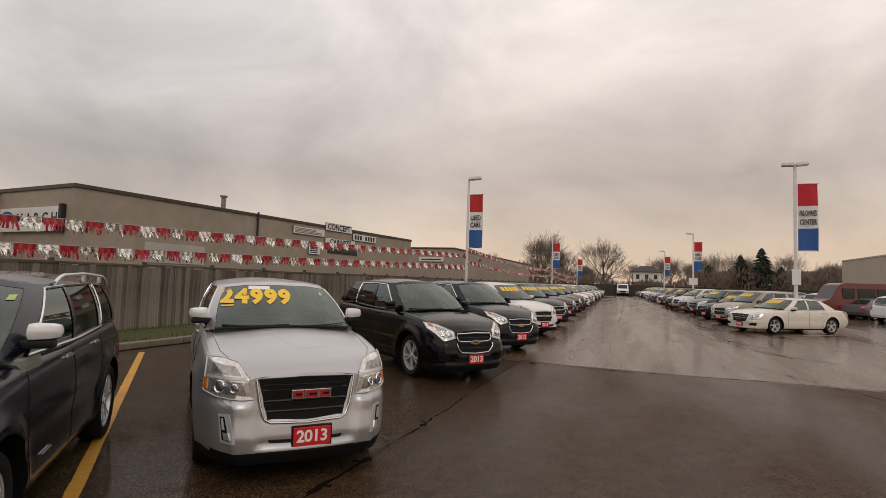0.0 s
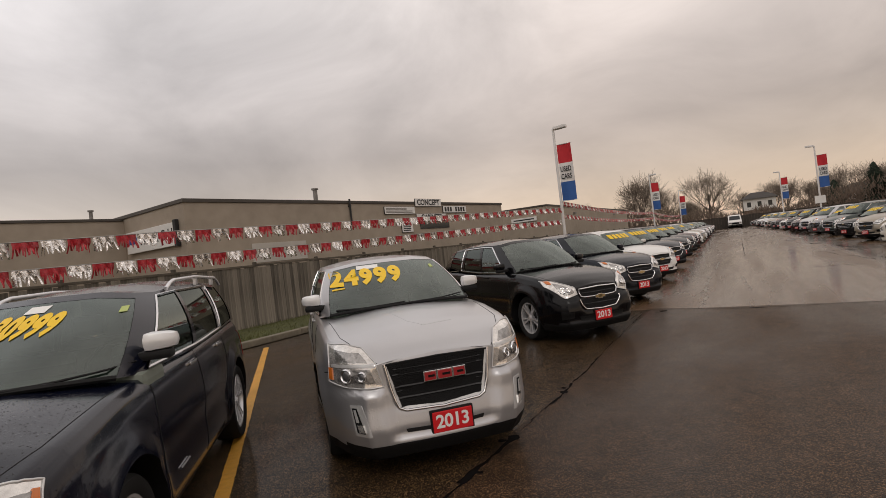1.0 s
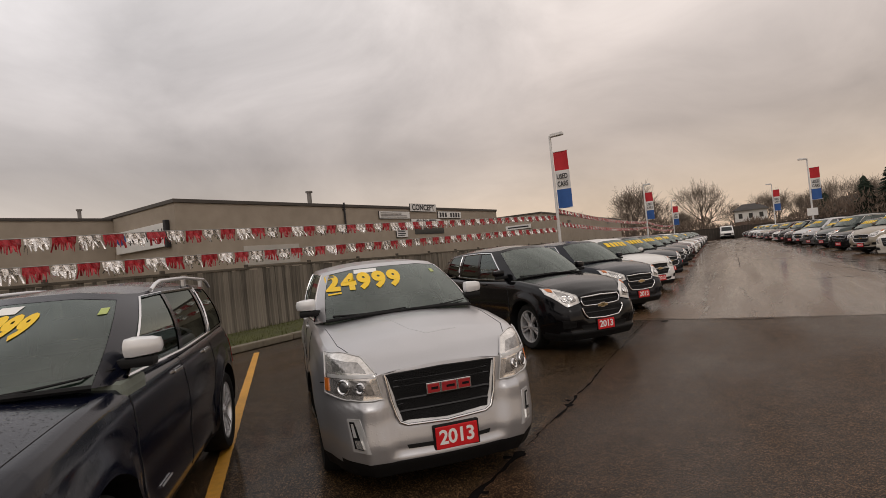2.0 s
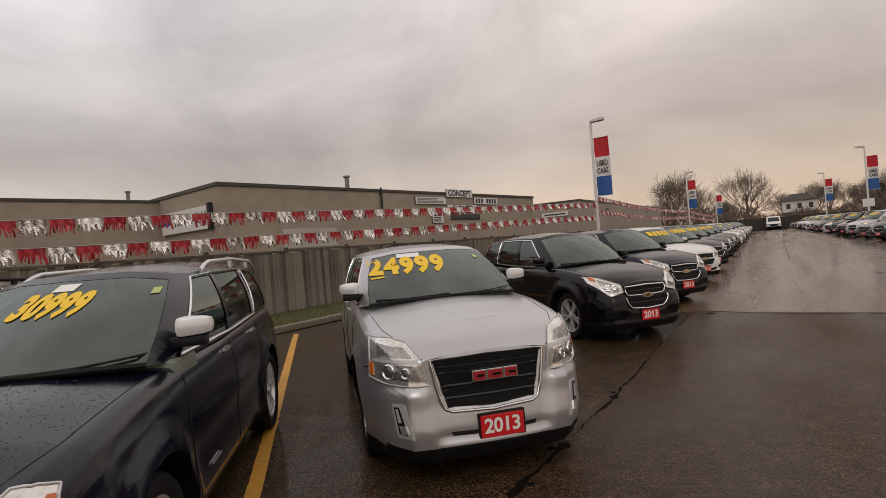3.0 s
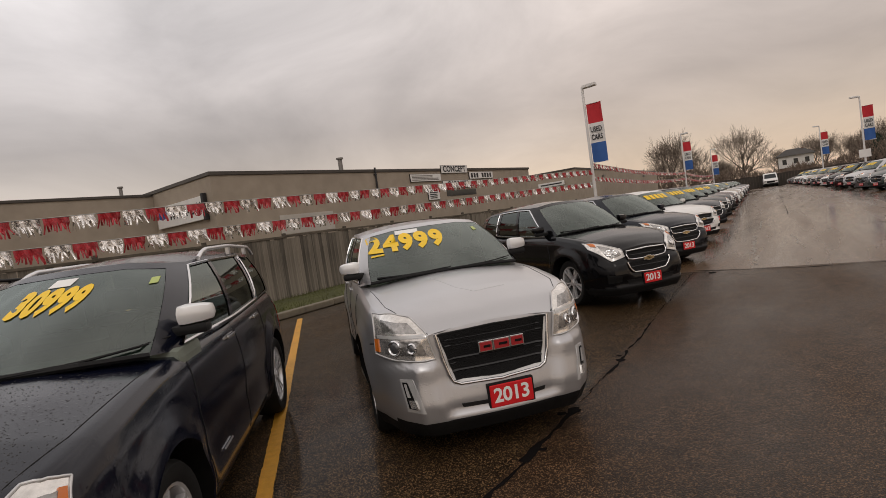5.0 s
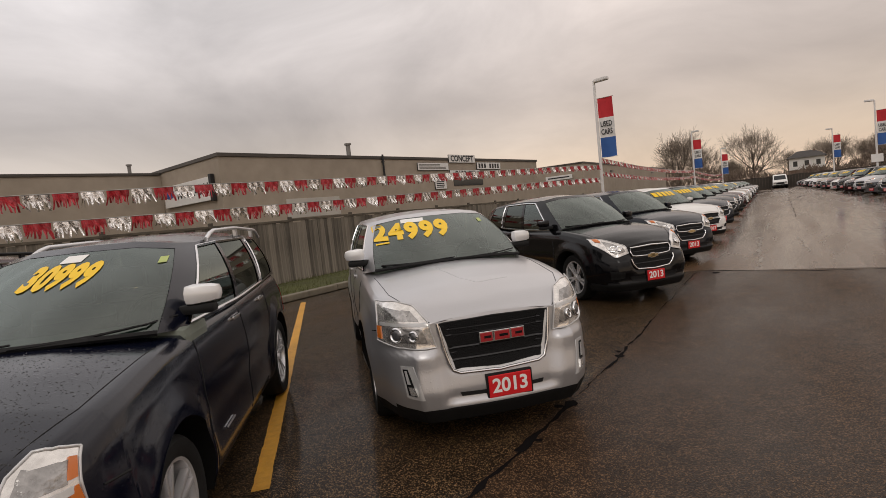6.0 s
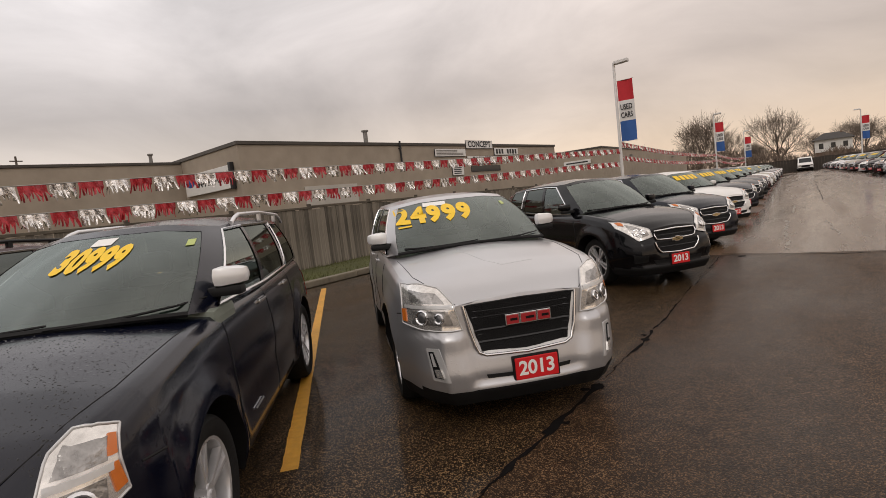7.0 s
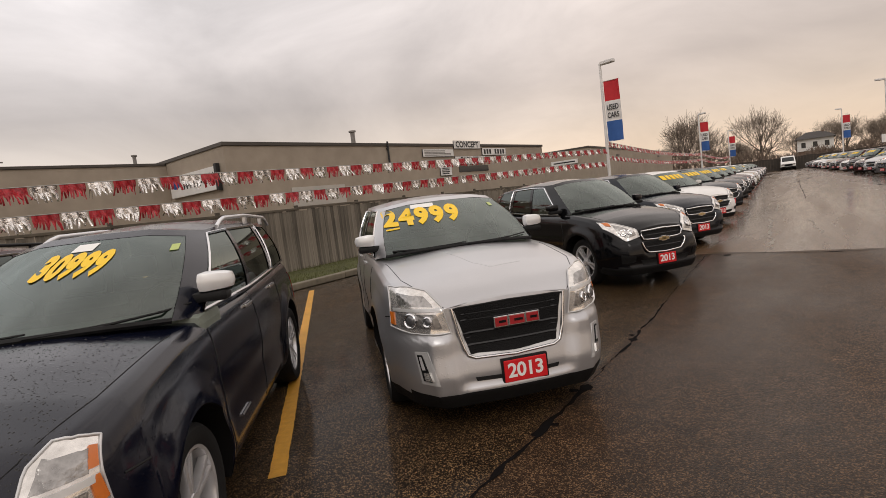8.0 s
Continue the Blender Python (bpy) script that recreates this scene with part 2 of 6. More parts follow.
def asphalt(name, dark, light, rough_lo, rough_hi, grain, spec, share_light, relief, streak=(1.0, 0.35, 1.0), film=(0.3, 0.8), film_rough=0.12):
    """Wet asphalt: single stones of two sizes in a dark binder, damp patches that shine more, and wear along the lane."""
    m = bpy.data.materials.new(name)
    m.use_nodes = True
    n, l = m.node_tree.nodes, m.node_tree.links
    b = n["Principled BSDF"]
    b.inputs["Specular IOR Level"].default_value = spec
    co = n.new("ShaderNodeTexCoord")
    v = n.new("ShaderNodeTexVoronoi")
    v.inputs["Scale"].default_value = grain
    l.new(co.outputs["Object"], v.inputs["Vector"])
    sp = n.new("ShaderNodeSeparateColor")
    l.new(v.outputs["Color"], sp.inputs[0])
    r = n.new("ShaderNodeValToRGB")
    r.color_ramp.elements[0].position, r.color_ramp.elements[0].color = share_light, (*dark, 1)
    r.color_ramp.elements[1].position, r.color_ramp.elements[1].color = 1.0, (*light, 1)
    l.new(sp.outputs[0], r.inputs[0])
    a = n.new("ShaderNodeTexNoise")
    a.inputs["Scale"].default_value, a.inputs["Detail"].default_value = 5.0, 8.0
    l.new(co.outputs["Object"], a.inputs["Vector"])
    c = n.new("ShaderNodeTexNoise")
    c.inputs["Scale"].default_value, c.inputs["Detail"].default_value = 0.45, 6.0
    mg = n.new("ShaderNodeMapping")
    mg.inputs["Scale"].default_value = streak
    l.new(co.outputs["Object"], mg.inputs[0])
    l.new(mg.outputs[0], c.inputs["Vector"])
    k = n.new("ShaderNodeMapRange")
    k.inputs["From Min"].default_value, k.inputs["From Max"].default_value = 0.3, 0.7
    k.inputs["To Min"].default_value, k.inputs["To Max"].default_value = 0.65, 1.35
    l.new(c.outputs[0], k.inputs[0])
    k2 = n.new("ShaderNodeMapRange")
    k2.inputs["From Min"].default_value, k2.inputs["From Max"].default_value = 0.3, 0.7
    k2.inputs["To Min"].default_value, k2.inputs["To Max"].default_value = 0.7, 1.3
    l.new(a.outputs[0], k2.inputs[0])
    last = r.outputs[0]
    for node in (k, k2):
        x = n.new("ShaderNodeMix")
        x.data_type, x.blend_type = "RGBA", "MULTIPLY"
        x.inputs[0].default_value = 1.0
        l.new(last, x.inputs[6])
        l.new(node.outputs[0], x.inputs[7])
        last = x.outputs[2]
    l.new(last, b.inputs["Base Color"])
    q = n.new("ShaderNodeMapRange")
    q.inputs["From Min"].default_value, q.inputs["From Max"].default_value = 0.36, 0.62
    q.inputs["To Min"].default_value, q.inputs["To Max"].default_value = rough_lo, rough_hi
    l.new(c.outputs[0], q.inputs[0])
    l.new(q.outputs[0], b.inputs["Roughness"])
    u = n.new("ShaderNodeBump")
    u.inputs["Strength"].default_value, u.inputs["Distance"].default_value = relief, 0.010
    l.new(v.outputs["Distance"], u.inputs["Height"])
    u.invert = True
    l.new(u.outputs[0], b.inputs["Normal"])
    # the film of rain water that lies over the stones, thinner in places
    b.inputs["Coat IOR"].default_value, b.inputs["Coat Roughness"].default_value = 1.33, film_rough
    wet = n.new("ShaderNodeMapRange")
    wet.inputs["From Min"].default_value, wet.inputs["From Max"].default_value = 0.36, 0.60
    wet.inputs["To Min"].default_value, wet.inputs["To Max"].default_value = film[1], film[0]
    l.new(c.outputs[0], wet.inputs[0])
    l.new(wet.outputs[0], b.inputs["Coat Weight"])
    return m


ASPH_OLD = asphalt("old_wet_asphalt", (0.012, 0.0073, 0.0038), (0.24, 0.148, 0.072), 0.3, 0.6, 150, 0.08, 0.66, 0.5, film=(0.30, 0.60), film_rough=0.13)
ASPH_NEW = asphalt("patched_wet_asphalt", (0.023, 0.0126, 0.0066), (0.168, 0.098, 0.051), 0.3, 0.6, 140, 0.10, 0.64, 0.5, film=(0.10, 0.34), film_rough=0.2)
ASPH_FAR = asphalt("worn_wet_asphalt", (0.051, 0.030, 0.0155), (0.180, 0.110, 0.058), 0.07, 0.36, 70, 0.3, 0.4, 0.30, (1.9, 0.16, 1.0), (0.05, 0.55), 0.12)
SOIL = mat("far_ground", (0.07, 0.065, 0.045), 0.9, 0.0, 0.3, 0.4)
TAR = mat("crack_tar", (0.006, 0.005, 0.005), 0.95, 0.0, 0.2, 20, spec=0.1)
RAIN = mat("rain_bead", (0.02, 0.02, 0.021), 0.03, 0.0, 0.0, ior=1.33)


# ---- mesh helpers ----
def part(name, bm, material, parent=None, label="", smooth=None):
    """Links a bmesh as one mesh object, under a thing or under a part."""
    me = bpy.data.meshes.new(name)
    bm.to_mesh(me)
    bm.free()
    for m in material if isinstance(material, (list, tuple)) else [material]:
        me.materials.append(m)
    if smooth is not None:
        me.polygons.foreach_set("use_smooth", [True] * len(me.polygons))
        me.set_sharp_from_angle(angle=radians(smooth))
    ob = new(name, me)
    ob.parent = parent
    if label:
        tagged(ob, label)
    return ob


def share(name, src, parent, m):
    """Another object on the mesh of src."""
    ob = new(name, src.data)
    ob.parent = parent
    ob.matrix_basis = m
    return ob


def empty(name, m=None):
    ob = new(name)
    ob.empty_display_size = 0.2
    if m is not None:
        ob.matrix_basis = m
    return ob


def add_box(bm, x0, x1, y0, y1, z0, z1, bevel=0.0, m=None):
    r = bmesh.ops.create_cube(bm, size=1.0)
    vs = r["verts"]
    for v in vs:
        v.co = Vector((x0 if v.co.x < 0 else x1, y0 if v.co.y < 0 else y1, z0 if v.co.z < 0 else z1))
    if bevel > 0:
        es = {e for v in vs for e in v.link_edges}
        r2 = bmesh.ops.bevel(bm, geom=list(es), offset=bevel, segments=2, affect="EDGES", profile=0.6)
        vs = list({v for f in r2["faces"] for v in f.verts} | {v for v in vs if v.is_valid})
    if m is not None:
        for v in vs:
            v.co = m @ v.co
    return vs


def box(x0, x1, y0, y1, z0, z1, bevel=0.0):
    bm = bmesh.new()
    add_box(bm, x0, x1, y0, y1, z0, z1, bevel)
    return bm


def tube(bm, pts, radius, sides=6, cap=True):
    """A tube along a polyline; radius a number or one for each point."""
    pts = [Vector(p) for p in pts]
    rad = radius if isinstance(radius, (list, tuple)) else [radius] * len(pts)
    rings = []
    for i, p in enumerate(pts):
        d = (pts[min(i + 1, len(pts) - 1)] - pts[max(i - 1, 0)]).normalized()
        a = d.orthogonal().normalized() if abs(d.z) > 0.95 else d.cross(Vector((0, 0, 1))).normalized()
        b = d.cross(a)
        rings.append([bm.verts.new(p + rad[i] * (a * math.cos(2 * math.pi * k / sides) + b * math.sin(2 * math.pi * k / sides))) for k in range(sides)])
    for r0, r1 in zip(rings, rings[1:]):
        for k in range(sides):
            bm.faces.new((r0[k], r0[(k + 1) % sides], r1[(k + 1) % sides], r1[k]))
    if cap:
        bm.faces.new(rings[0][::-1])
        bm.faces.new(rings[-1])


def text_bm(words, size, bold=0.0, extrude=0.0, spacing=1.0):
    """Letters as a bmesh, centred, lying in x (along) and y (up)."""
    cu = bpy.data.curves.new("letters", "FONT")
    cu.body, cu.size, cu.offset, cu.extrude = words, size, bold, extrude
    cu.align_x, cu.align_y, cu.space_character, cu.resolution_u = "CENTER", "CENTER", spacing, 3
    ob = bpy.data.objects.new("letters", cu)
    scene.collection.objects.link(ob)
    dg = bpy.context.evaluated_depsgraph_get()
    me = bpy.data.meshes.new_from_object(ob.evaluated_get(dg))
    bm = bmesh.new()
    bm.from_mesh(me)
    bpy.data.objects.remove(ob)
    bpy.data.curves.remove(cu)
    bpy.data.meshes.remove(me)
    return bm


def rails(top, bottom, n, m):
    """A grid of 2D points between two polylines: n steps along, m steps from the bottom one to the top one."""
    def walkline(line, k):
        seg = [math.dist(a, b) for a, b in zip(line, line[1:])]
        d, tot = k * sum(seg), 0.0
        for (a, b), s in zip(zip(line, line[1:]), seg):
            if d <= tot + s + 1e-9:
                f = (d - tot) / s if s else 0
                return a[0] + (b[0] - a[0]) * f, a[1] + (b[1] - a[1]) * f
            tot += s
        return line[-1]
    out = []
    for i in range(n + 1):
        t_, b_ = walkline(top, i / n), walkline(bottom, i / n)
        out.append([(b_[0] + (t_[0] - b_[0]) * j / m, b_[1] + (t_[1] - b_[1]) * j / m) for j in range(m + 1)])
    return out


def cast(bvh, p, mode):
    """Where a ray meets a body: from the front (x, z), from a side (y, z) or from above (x, y)."""
    o, d = {"front": (Vector((p[0], -3, p[1])), Vector((0, 1, 0))), "rear": (Vector((p[0], 9, p[1])), Vector((0, -1, 0))), "right": (Vector((3, p[0], p[1])), Vector((-1, 0, 0))),
            "left": (Vector((-3, p[0], p[1])), Vector((1, 0, 0))), "top": (Vector((p[0], p[1], 4)), Vector((0, 0, -1)))}[mode]
    loc, nor, _, _ = bvh.ray_cast(o, d)
    if loc is None:
        loc, nor, _, _ = bvh.find_nearest(o + d * 3)
    if nor.dot(d) > 0:
        nor = -nor
    return loc, nor


def patch(bvh, top, bottom, mode, off, n=10, m=4, sink=0.012):
    """A panel with rims that lies on a body's surface, between two lines drawn on it."""
    bm = bmesh.new()
    grid = []
    for col in rails(top, bottom, n, m):
        line = []
        for p in col:
            loc, nor = cast(bvh, p, mode)
            line.append((bm.verts.new(loc + nor * off), bm.verts.new(loc - nor * sink)))
        grid.append(line)
    for i in range(n):
        for j in range(m):
            bm.faces.new((grid[i][j][0], grid[i + 1][j][0], grid[i + 1][j + 1][0], grid[i][j + 1][0]))
    ring = [grid[i][0] for i in range(n)] + [grid[n][j] for j in range(m)] + [grid[i][m] for i in range(n, 0, -1)] + [grid[0][j] for j in range(m, 0, -1)]
    for a, b in zip(ring, ring[1:] + ring[:1]):
        bm.faces.new((a[0], a[1], b[1], b[0]))
    loose = [v for v in bm.verts if not v.link_faces]
    bmesh.ops.delete(bm, geom=loose, context="VERTS")
    bmesh.ops.recalc_face_normals(bm, faces=bm.faces)
    return bm


def strip(bvh, line, mode, radius, off=0.0, steps=14):
    """A thin round strip along a line drawn on a body."""
    bm = bmesh.new()
    pts = []
    for k in range(steps + 1):
        p = rails(line, line, steps, 1)[k][0]
        loc, nor = cast(bvh, p, mode)
        pts.append(loc + nor * off)
    tube(bm, pts, radius, 5)
    return bm


def on_body(bvh, bm, mode, m, off):
    """Lays letters (x along, y up) on a body after moving them by the 2D placing m(x, y)."""
    for v in bm.verts:
        loc, nor = cast(bvh, m(v.co.x, v.co.y), mode)
        v.co = loc + nor * (off + max(v.co.z, 0))
    return bm


# ---- ground ----
def sheet(name, x0, x1, y0, y1, z, material, label, nx=1, ny=1):
    bm = bmesh.new()
    vs = [[bm.verts.new((x0 + (x1 - x0) * i / nx, y0 + (y1 - y0) * j / ny, z)) for j in range(ny + 1)] for i in range(nx + 1)]
    for i in range(nx):
        for j in range(ny):
            bm.faces.new((vs[i][j], vs[i + 1][j], vs[i + 1][j + 1], vs[i][j + 1]))
    return tagged(part(name, bm, material), label, name.split("_")[0], "", "structure")


sheet("ground", -1500, 1500, -1500, 1500, -0.03, SOIL, "damp winter ground that reaches the horizon")
sheet("pavement_stalls", -9.3, -1.62, -14, 10.75, 0.0, ASPH_OLD, "old wet asphalt of the parking stalls, with coarse stones")
sheet("pavement_patch", -1.62, 34, -14, 10.75, 0.0, ASPH_NEW, "dark newer wet asphalt of the lane")
sheet("road_lane", -9.3, 34, 10.75, 108, 0.0, ASPH_FAR, "worn wet asphalt of the far lane")


def ragged(name, pts, width, material, label, seed, z=0.004, step=0.12, wander=0.05):
    """A ragged flat line on the asphalt, wider and narrower along its way."""
    rnd = random.Random(seed)
    bm = bmesh.new()
    prev, off = None, 0.0
    for (xa, ya), (xb, yb) in zip(pts, pts[1:]):
        n = max(2, int(math.dist((xa, ya), (xb, yb)) / step))
        d = Vector((xb - xa, yb - ya)).normalized()
        for k in range(n + 1):
            off = off * 0.8 + rnd.uniform(-wander, wander) * 0.5
            w = width * rnd.choice((0.25, 0.45, 0.7, 0.9, 1.1, 1.9))
            p = Vector((xa + (xb - xa) * k / n, ya + (yb - ya) * k / n)) + Vector((-d.y, d.x)) * off
            cur = [bm.verts.new((p.x - d.y * w / 2 * s, p.y + d.x * w / 2 * s, z)) for s in (1, -1)]
            if prev:
                bm.faces.new((prev[0], prev[1], cur[1], cur[0]))
            prev = cur
    bmesh.ops.recalc_face_normals(bm, faces=bm.faces)
    return tagged(part(name, bm, material), label, "crack", "", "structure")


for k, (y0, y1, w) in enumerate(((-3, 1.4, 0.016), (1.4, 2.9, 0.030), (2.9, 3.85, 0.036), (3.95, 4.5, 0.010), (4.55, 5.45, 0.030), (5.5, 6.9, 0.018), (6.95, 9.0, 0.010), (9.05, 10.7, 0.014))):
    ragged("joint_crack", [(float(np.interp(y, (-3, 2.1, 3.74, 7, 10.7), (-1.50, -1.59, -1.55, -1.62, -1.70))), y) for y in (y0, (y0 + y1) / 2, y1)], w, TAR, "open joint between two asphalt layers, dark and ragged", 3 + k, 0.004, 0.09, 0.03)
ragged("joint_crack", [(-1.72, 10.85), (0.0, 10.5), (3.0, 10.8), (9, 10.9)], 0.03, TAR, "straight joint across the lane", 5, 0.004, 0.2, 0.02)
ragged("lane_crack", [(-0.30, 25), (-0.42, 30), (-0.62, 37), (-0.75, 42), (-1.1, 50)], 0.018, TAR, "dark crack that wanders along the lane", 8, 0.004, 0.4, 0.015)
ragged("lane_crack", [(3.1, 12.8), (3.8, 11.2), (4.6, 9.6), (5.2, 8.0)], 0.014, TAR, "thin crack in the lane", 11, 0.004, 0.15, 0.06)
ragged("lane_crack", [(2.2, 24), (2.9, 20), (3.5, 17.5), (4.4, 15.0)], 0.022, TAR, "dark crack beside the lane", 14, 0.004, 0.15, 0.10)
for k, (x, y, dx, dy, w) in enumerate(((3.3, 19.5, 0.9, -2.4, 0.10), (3.0, 27.0, 0.7, -3.0, 0.12), (2.3, 31.0, 0.4, -2.0, 0.10), (2.6, 24.0, 1.3, -0.5, 0.14), (-1.3, 41.0, 0.6, 3.4, 0.14), (-0.4, 47.0, 0.5, 4.0, 0.14), (-2.4, 52.0, 0.5, 5.0, 0.14), (1.4, 36.0, 1.0, -0.6, 0.16), (3.6, 16.6, 1.6, -1.9, 0.07), (1.0, 17.6, 1.7, 0.2, 0.05), (-0.6, 29.0, 1.8, 0.3, 0.08))):
    ragged("lane_crack", [(x, y), (x + dx * 0.4, y + dy * 0.6), (x + dx, y + dy)], w * 0.5, TAR, "short dark crack in the worn lane", 40 + k, 0.004, 0.25, 0.035)
# reflections in the wet lane, painted as pale flat streaks
REFLSTREAK = mat("pale_reflection_streak", (0.20, 0.172, 0.138), 0.3, 0.0, 0.5, 6, 0.3, 120)
for k, (pts, w) in enumerate((([(-0.72, 11.2), (-0.84, 13.2), (-0.96, 15.6), (-1.02, 17.0)], 0.055), ([(0.05, 13.2), (-0.06, 15.0), (-0.14, 16.4)], 0.035), ([(-0.98, 19.5), (-1.10, 22.5)], 0.05))):
    ragged("worn_streak", pts, w, REFLSTREAK, "faint pale reflection painted along the wet lane", 60 + k, 0.003, 0.08, 0.05)
bm = bmesh.new()
rnd = random.Random(4)
for cx, cy, r in ((-1.55, 3.78, 0.065), (-1.62, 3.70, 0.035), (-1.55, 5.10, 0.05), (-1.60, 5.25, 0.03), (-1.52, 3.10, 0.03), (-1.35, 10.5, 0.09)):
    vs = [bm.verts.new((cx + r * rnd.uniform(0.6, 1.3) * math.cos(a), cy + r * rnd.uniform(0.6, 1.3) * math.sin(a), 0.005)) for a in np.linspace(0, 2 * math.pi, 11, endpoint=False)]
    bm.faces.new(vs)
tagged(part("tar_blots", bm, TAR), "dark blots at the open joint", "crack", "", "structure")


def stall_line(x0, y0, x1, y1, seed):
    """A worn yellow stall line with chipped edges."""
    rnd = random.Random(seed)
    bm = bmesh.new()
    d = Vector((x1 - x0, y1 - y0))
    L = d.length
    d.normalize()
    n = int(L / 0.05)
    prev = None
    for k in range(n + 1):
        p = Vector((x0, y0)) + d * (L * k / n)
        cur = [bm.verts.new((p.x - d.y * s * (0.055 + rnd.uniform(-0.006, 0.005)), p.y + d.x * s * (0.055 + rnd.uniform(-0.006, 0.005)), 0.004)) for s in (1, -1)]
        if prev:
            bm.faces.new((prev[0], prev[1], cur[1], cur[0]))
        prev = cur
    bmesh.ops.recalc_face_normals(bm, faces=bm.faces)
    return tagged(part("stall_line", bm, LINE), "worn yellow painted stall line on wet asphalt", "road marking", "stall lines", "structure")


stall_line(-2.82, 1.86, -8.88, 7.45, 1)
for k in range(1, 8):
    stall_line(-2.82, 1.86 + 3.77 * k, -8.88, 7.45 + 3.77 * k, k + 1)
stall_line(-2.95, -1.9, -8.88, 3.65, 22)
stall_line(5.5, 22.6, 8.4, 25.3, 31)

# kerb, made of cast lengths
kerb = tagged(empty("kerb"), "wet concrete kerb along the grass strip", "kerb", "", "structure")
kb = bmesh.new()
add_box(kb, -9.62, -9.40, 0, 2.98, 0, 0.14, 0.025)
k0 = part("kerb_stone", kb, KERB, kerb)
k0.matrix_basis = pose(0, -12, 0)
for k in range(1, 40):
    share("kerb_stone", k0, kerb, pose(random.uniform(-0.008, 0.008), -12 + 3 * k, random.uniform(-0.006, 0.004)))
bm = bmesh.new()
cols = [(-9.62, 0.10), (-10.0, 0.13), (-10.5, 0.15), (-11.2, 0.14), (-12.1, 0.12), (-15.2, 0.08)]
rows_ = []
for j in range(0, 121):
    rows_.append([bm.verts.new((x, -12 + j, z + random.uniform(-0.02, 0.02))) for x, z in cols])
for a, b in zip(rows_, rows_[1:]):
    for k in range(len(cols) - 1):
        bm.faces.new((a[k], a[k + 1], b[k + 1], b[k]))
bmesh.ops.recalc_face_normals(bm, faces=bm.faces)
tagged(part("ground_verge", bm, GRASS, None, "", 60), "narrow verge of short wet grass below the fence", "verge", "", "structure")
rnd = random.Random(9)
bm = bmesh.new()
for k in range(9000):
    y = rnd.uniform(3.0, 17.0)
    x = rnd.uniform(-11.95, -9.66)
    h, a = rnd.uniform(0.04, 0.11), rnd.uniform(0, 6.28)
    lean = rnd.uniform(0, 0.05)
    p = Vector((x, y, 0.115))
    s = Vector((math.cos(a), math.sin(a), 0)) * 0.006
    bm.faces.new((bm.verts.new(p - s), bm.verts.new(p + s), bm.verts.new(p + Vector((lean * math.cos(a + 1.5), lean * math.sin(a + 1.5), h)))))
tagged(part("grass", bm, BLADE), "short wet winter grass below the fence", "grass", "", "stuff")

# ---- the board fence ----
FX = -11.95
fence = tagged(empty("fence"), "tall weathered grey-brown board fence with a dark top rail", "fence", "", "structure")
variants = []
for q in range(4):
    b = bmesh.new()
    hq = 1.80 + (0.0, 0.012, -0.01, 0.02)[q]
    add_box(b, -0.011, 0.011, -0.069, 0.069, 0.06, hq, 0.004)
    for v in b.verts:
        v.co.x += 0.004 * math.sin(v.co.z * (2 + q)) + 0.003 * q * (v.co.y / 0.07)
    variants.append(b)
protos = []
for q in range(4):
    o = part("board", variants[q], WOODF, fence)
    o.matrix_basis = pose(FX, 0.0 + 0.146 * q, 0)
    protos.append(o)
rnd = random.Random(12)
for k in range(4, 285):
    y = 0.146 * k
    share("board", protos[rnd.randrange(4)], fence, pose(FX + rnd.uniform(-0.006, 0.006), y, rnd.uniform(-0.03, 0.012), rnd.uniform(-0.5, 0.5), 0, rnd.uniform(-2.0, 2.0)))
b = bmesh.new()
for k in range(285, 740):
    y = 0.146 * k
    add_box(b, FX - 0.011, FX + 0.011, y - 0.069, y + 0.069, 0.05, 1.80 + rnd.uniform(-0.02, 0.02))
for k in range(1, 80):
    y = -0.146 * k
    add_box(b, FX - 0.011, FX + 0.011, y - 0.069, y + 0.069, 0.05, 1.80 + rnd.uniform(-0.02, 0.02))
tagged(part("far_boards", b, WOODF, fence), "", "", "", "stuff")
b = box(FX - 0.045, FX + 0.035, -0.06, 2.40, 1.80, 1.86, 0.008)
t0 = part("top_rail", b, WOODR, fence)
t0.matrix_basis = pose(0, -12, 0)
b = box(FX - 0.11, FX - 0.02, -0.045, 0.045, 0, 1.93, 0.01)
p0 = part("fence_post", b, WOODR, fence)
p0.matrix_basis = pose(0, -12, 0)
b = box(FX + 0.014, FX + 0.034, -0.05, 0.05, 0.05, 1.80, 0.005)
c0 = part("joint_batten", b, WOODF, fence)
c0.matrix_basis = pose(0, -12 + 1.2, 0)
for k in range(1, 49):
    share("top_rail", t0, fence, pose(0, -12 + 2.44 * k, rnd.uniform(-0.012, 0.012), rnd.uniform(-0.4, 0.4)))
    share("fence_post", p0, fence, pose(0, -12 + 2.44 * k, 0))
    if k % 2:
        share("joint_batten", c0, fence, pose(0, -12 + 2.44 * k + 0.98, 0, rnd.uniform(-0.4, 0.4)))


# ---- the long stucco building behind the fence ----
BX, CY, EY = -15.6, 10.9, 33.0
TOP = 4.34


def wall_box(name, x0, x1, y0, y1, z0, z1, material, parent, label=""):
    return part(name, box(x0, x1, y0, y1, z0, z1, 0.01), material, parent, label)


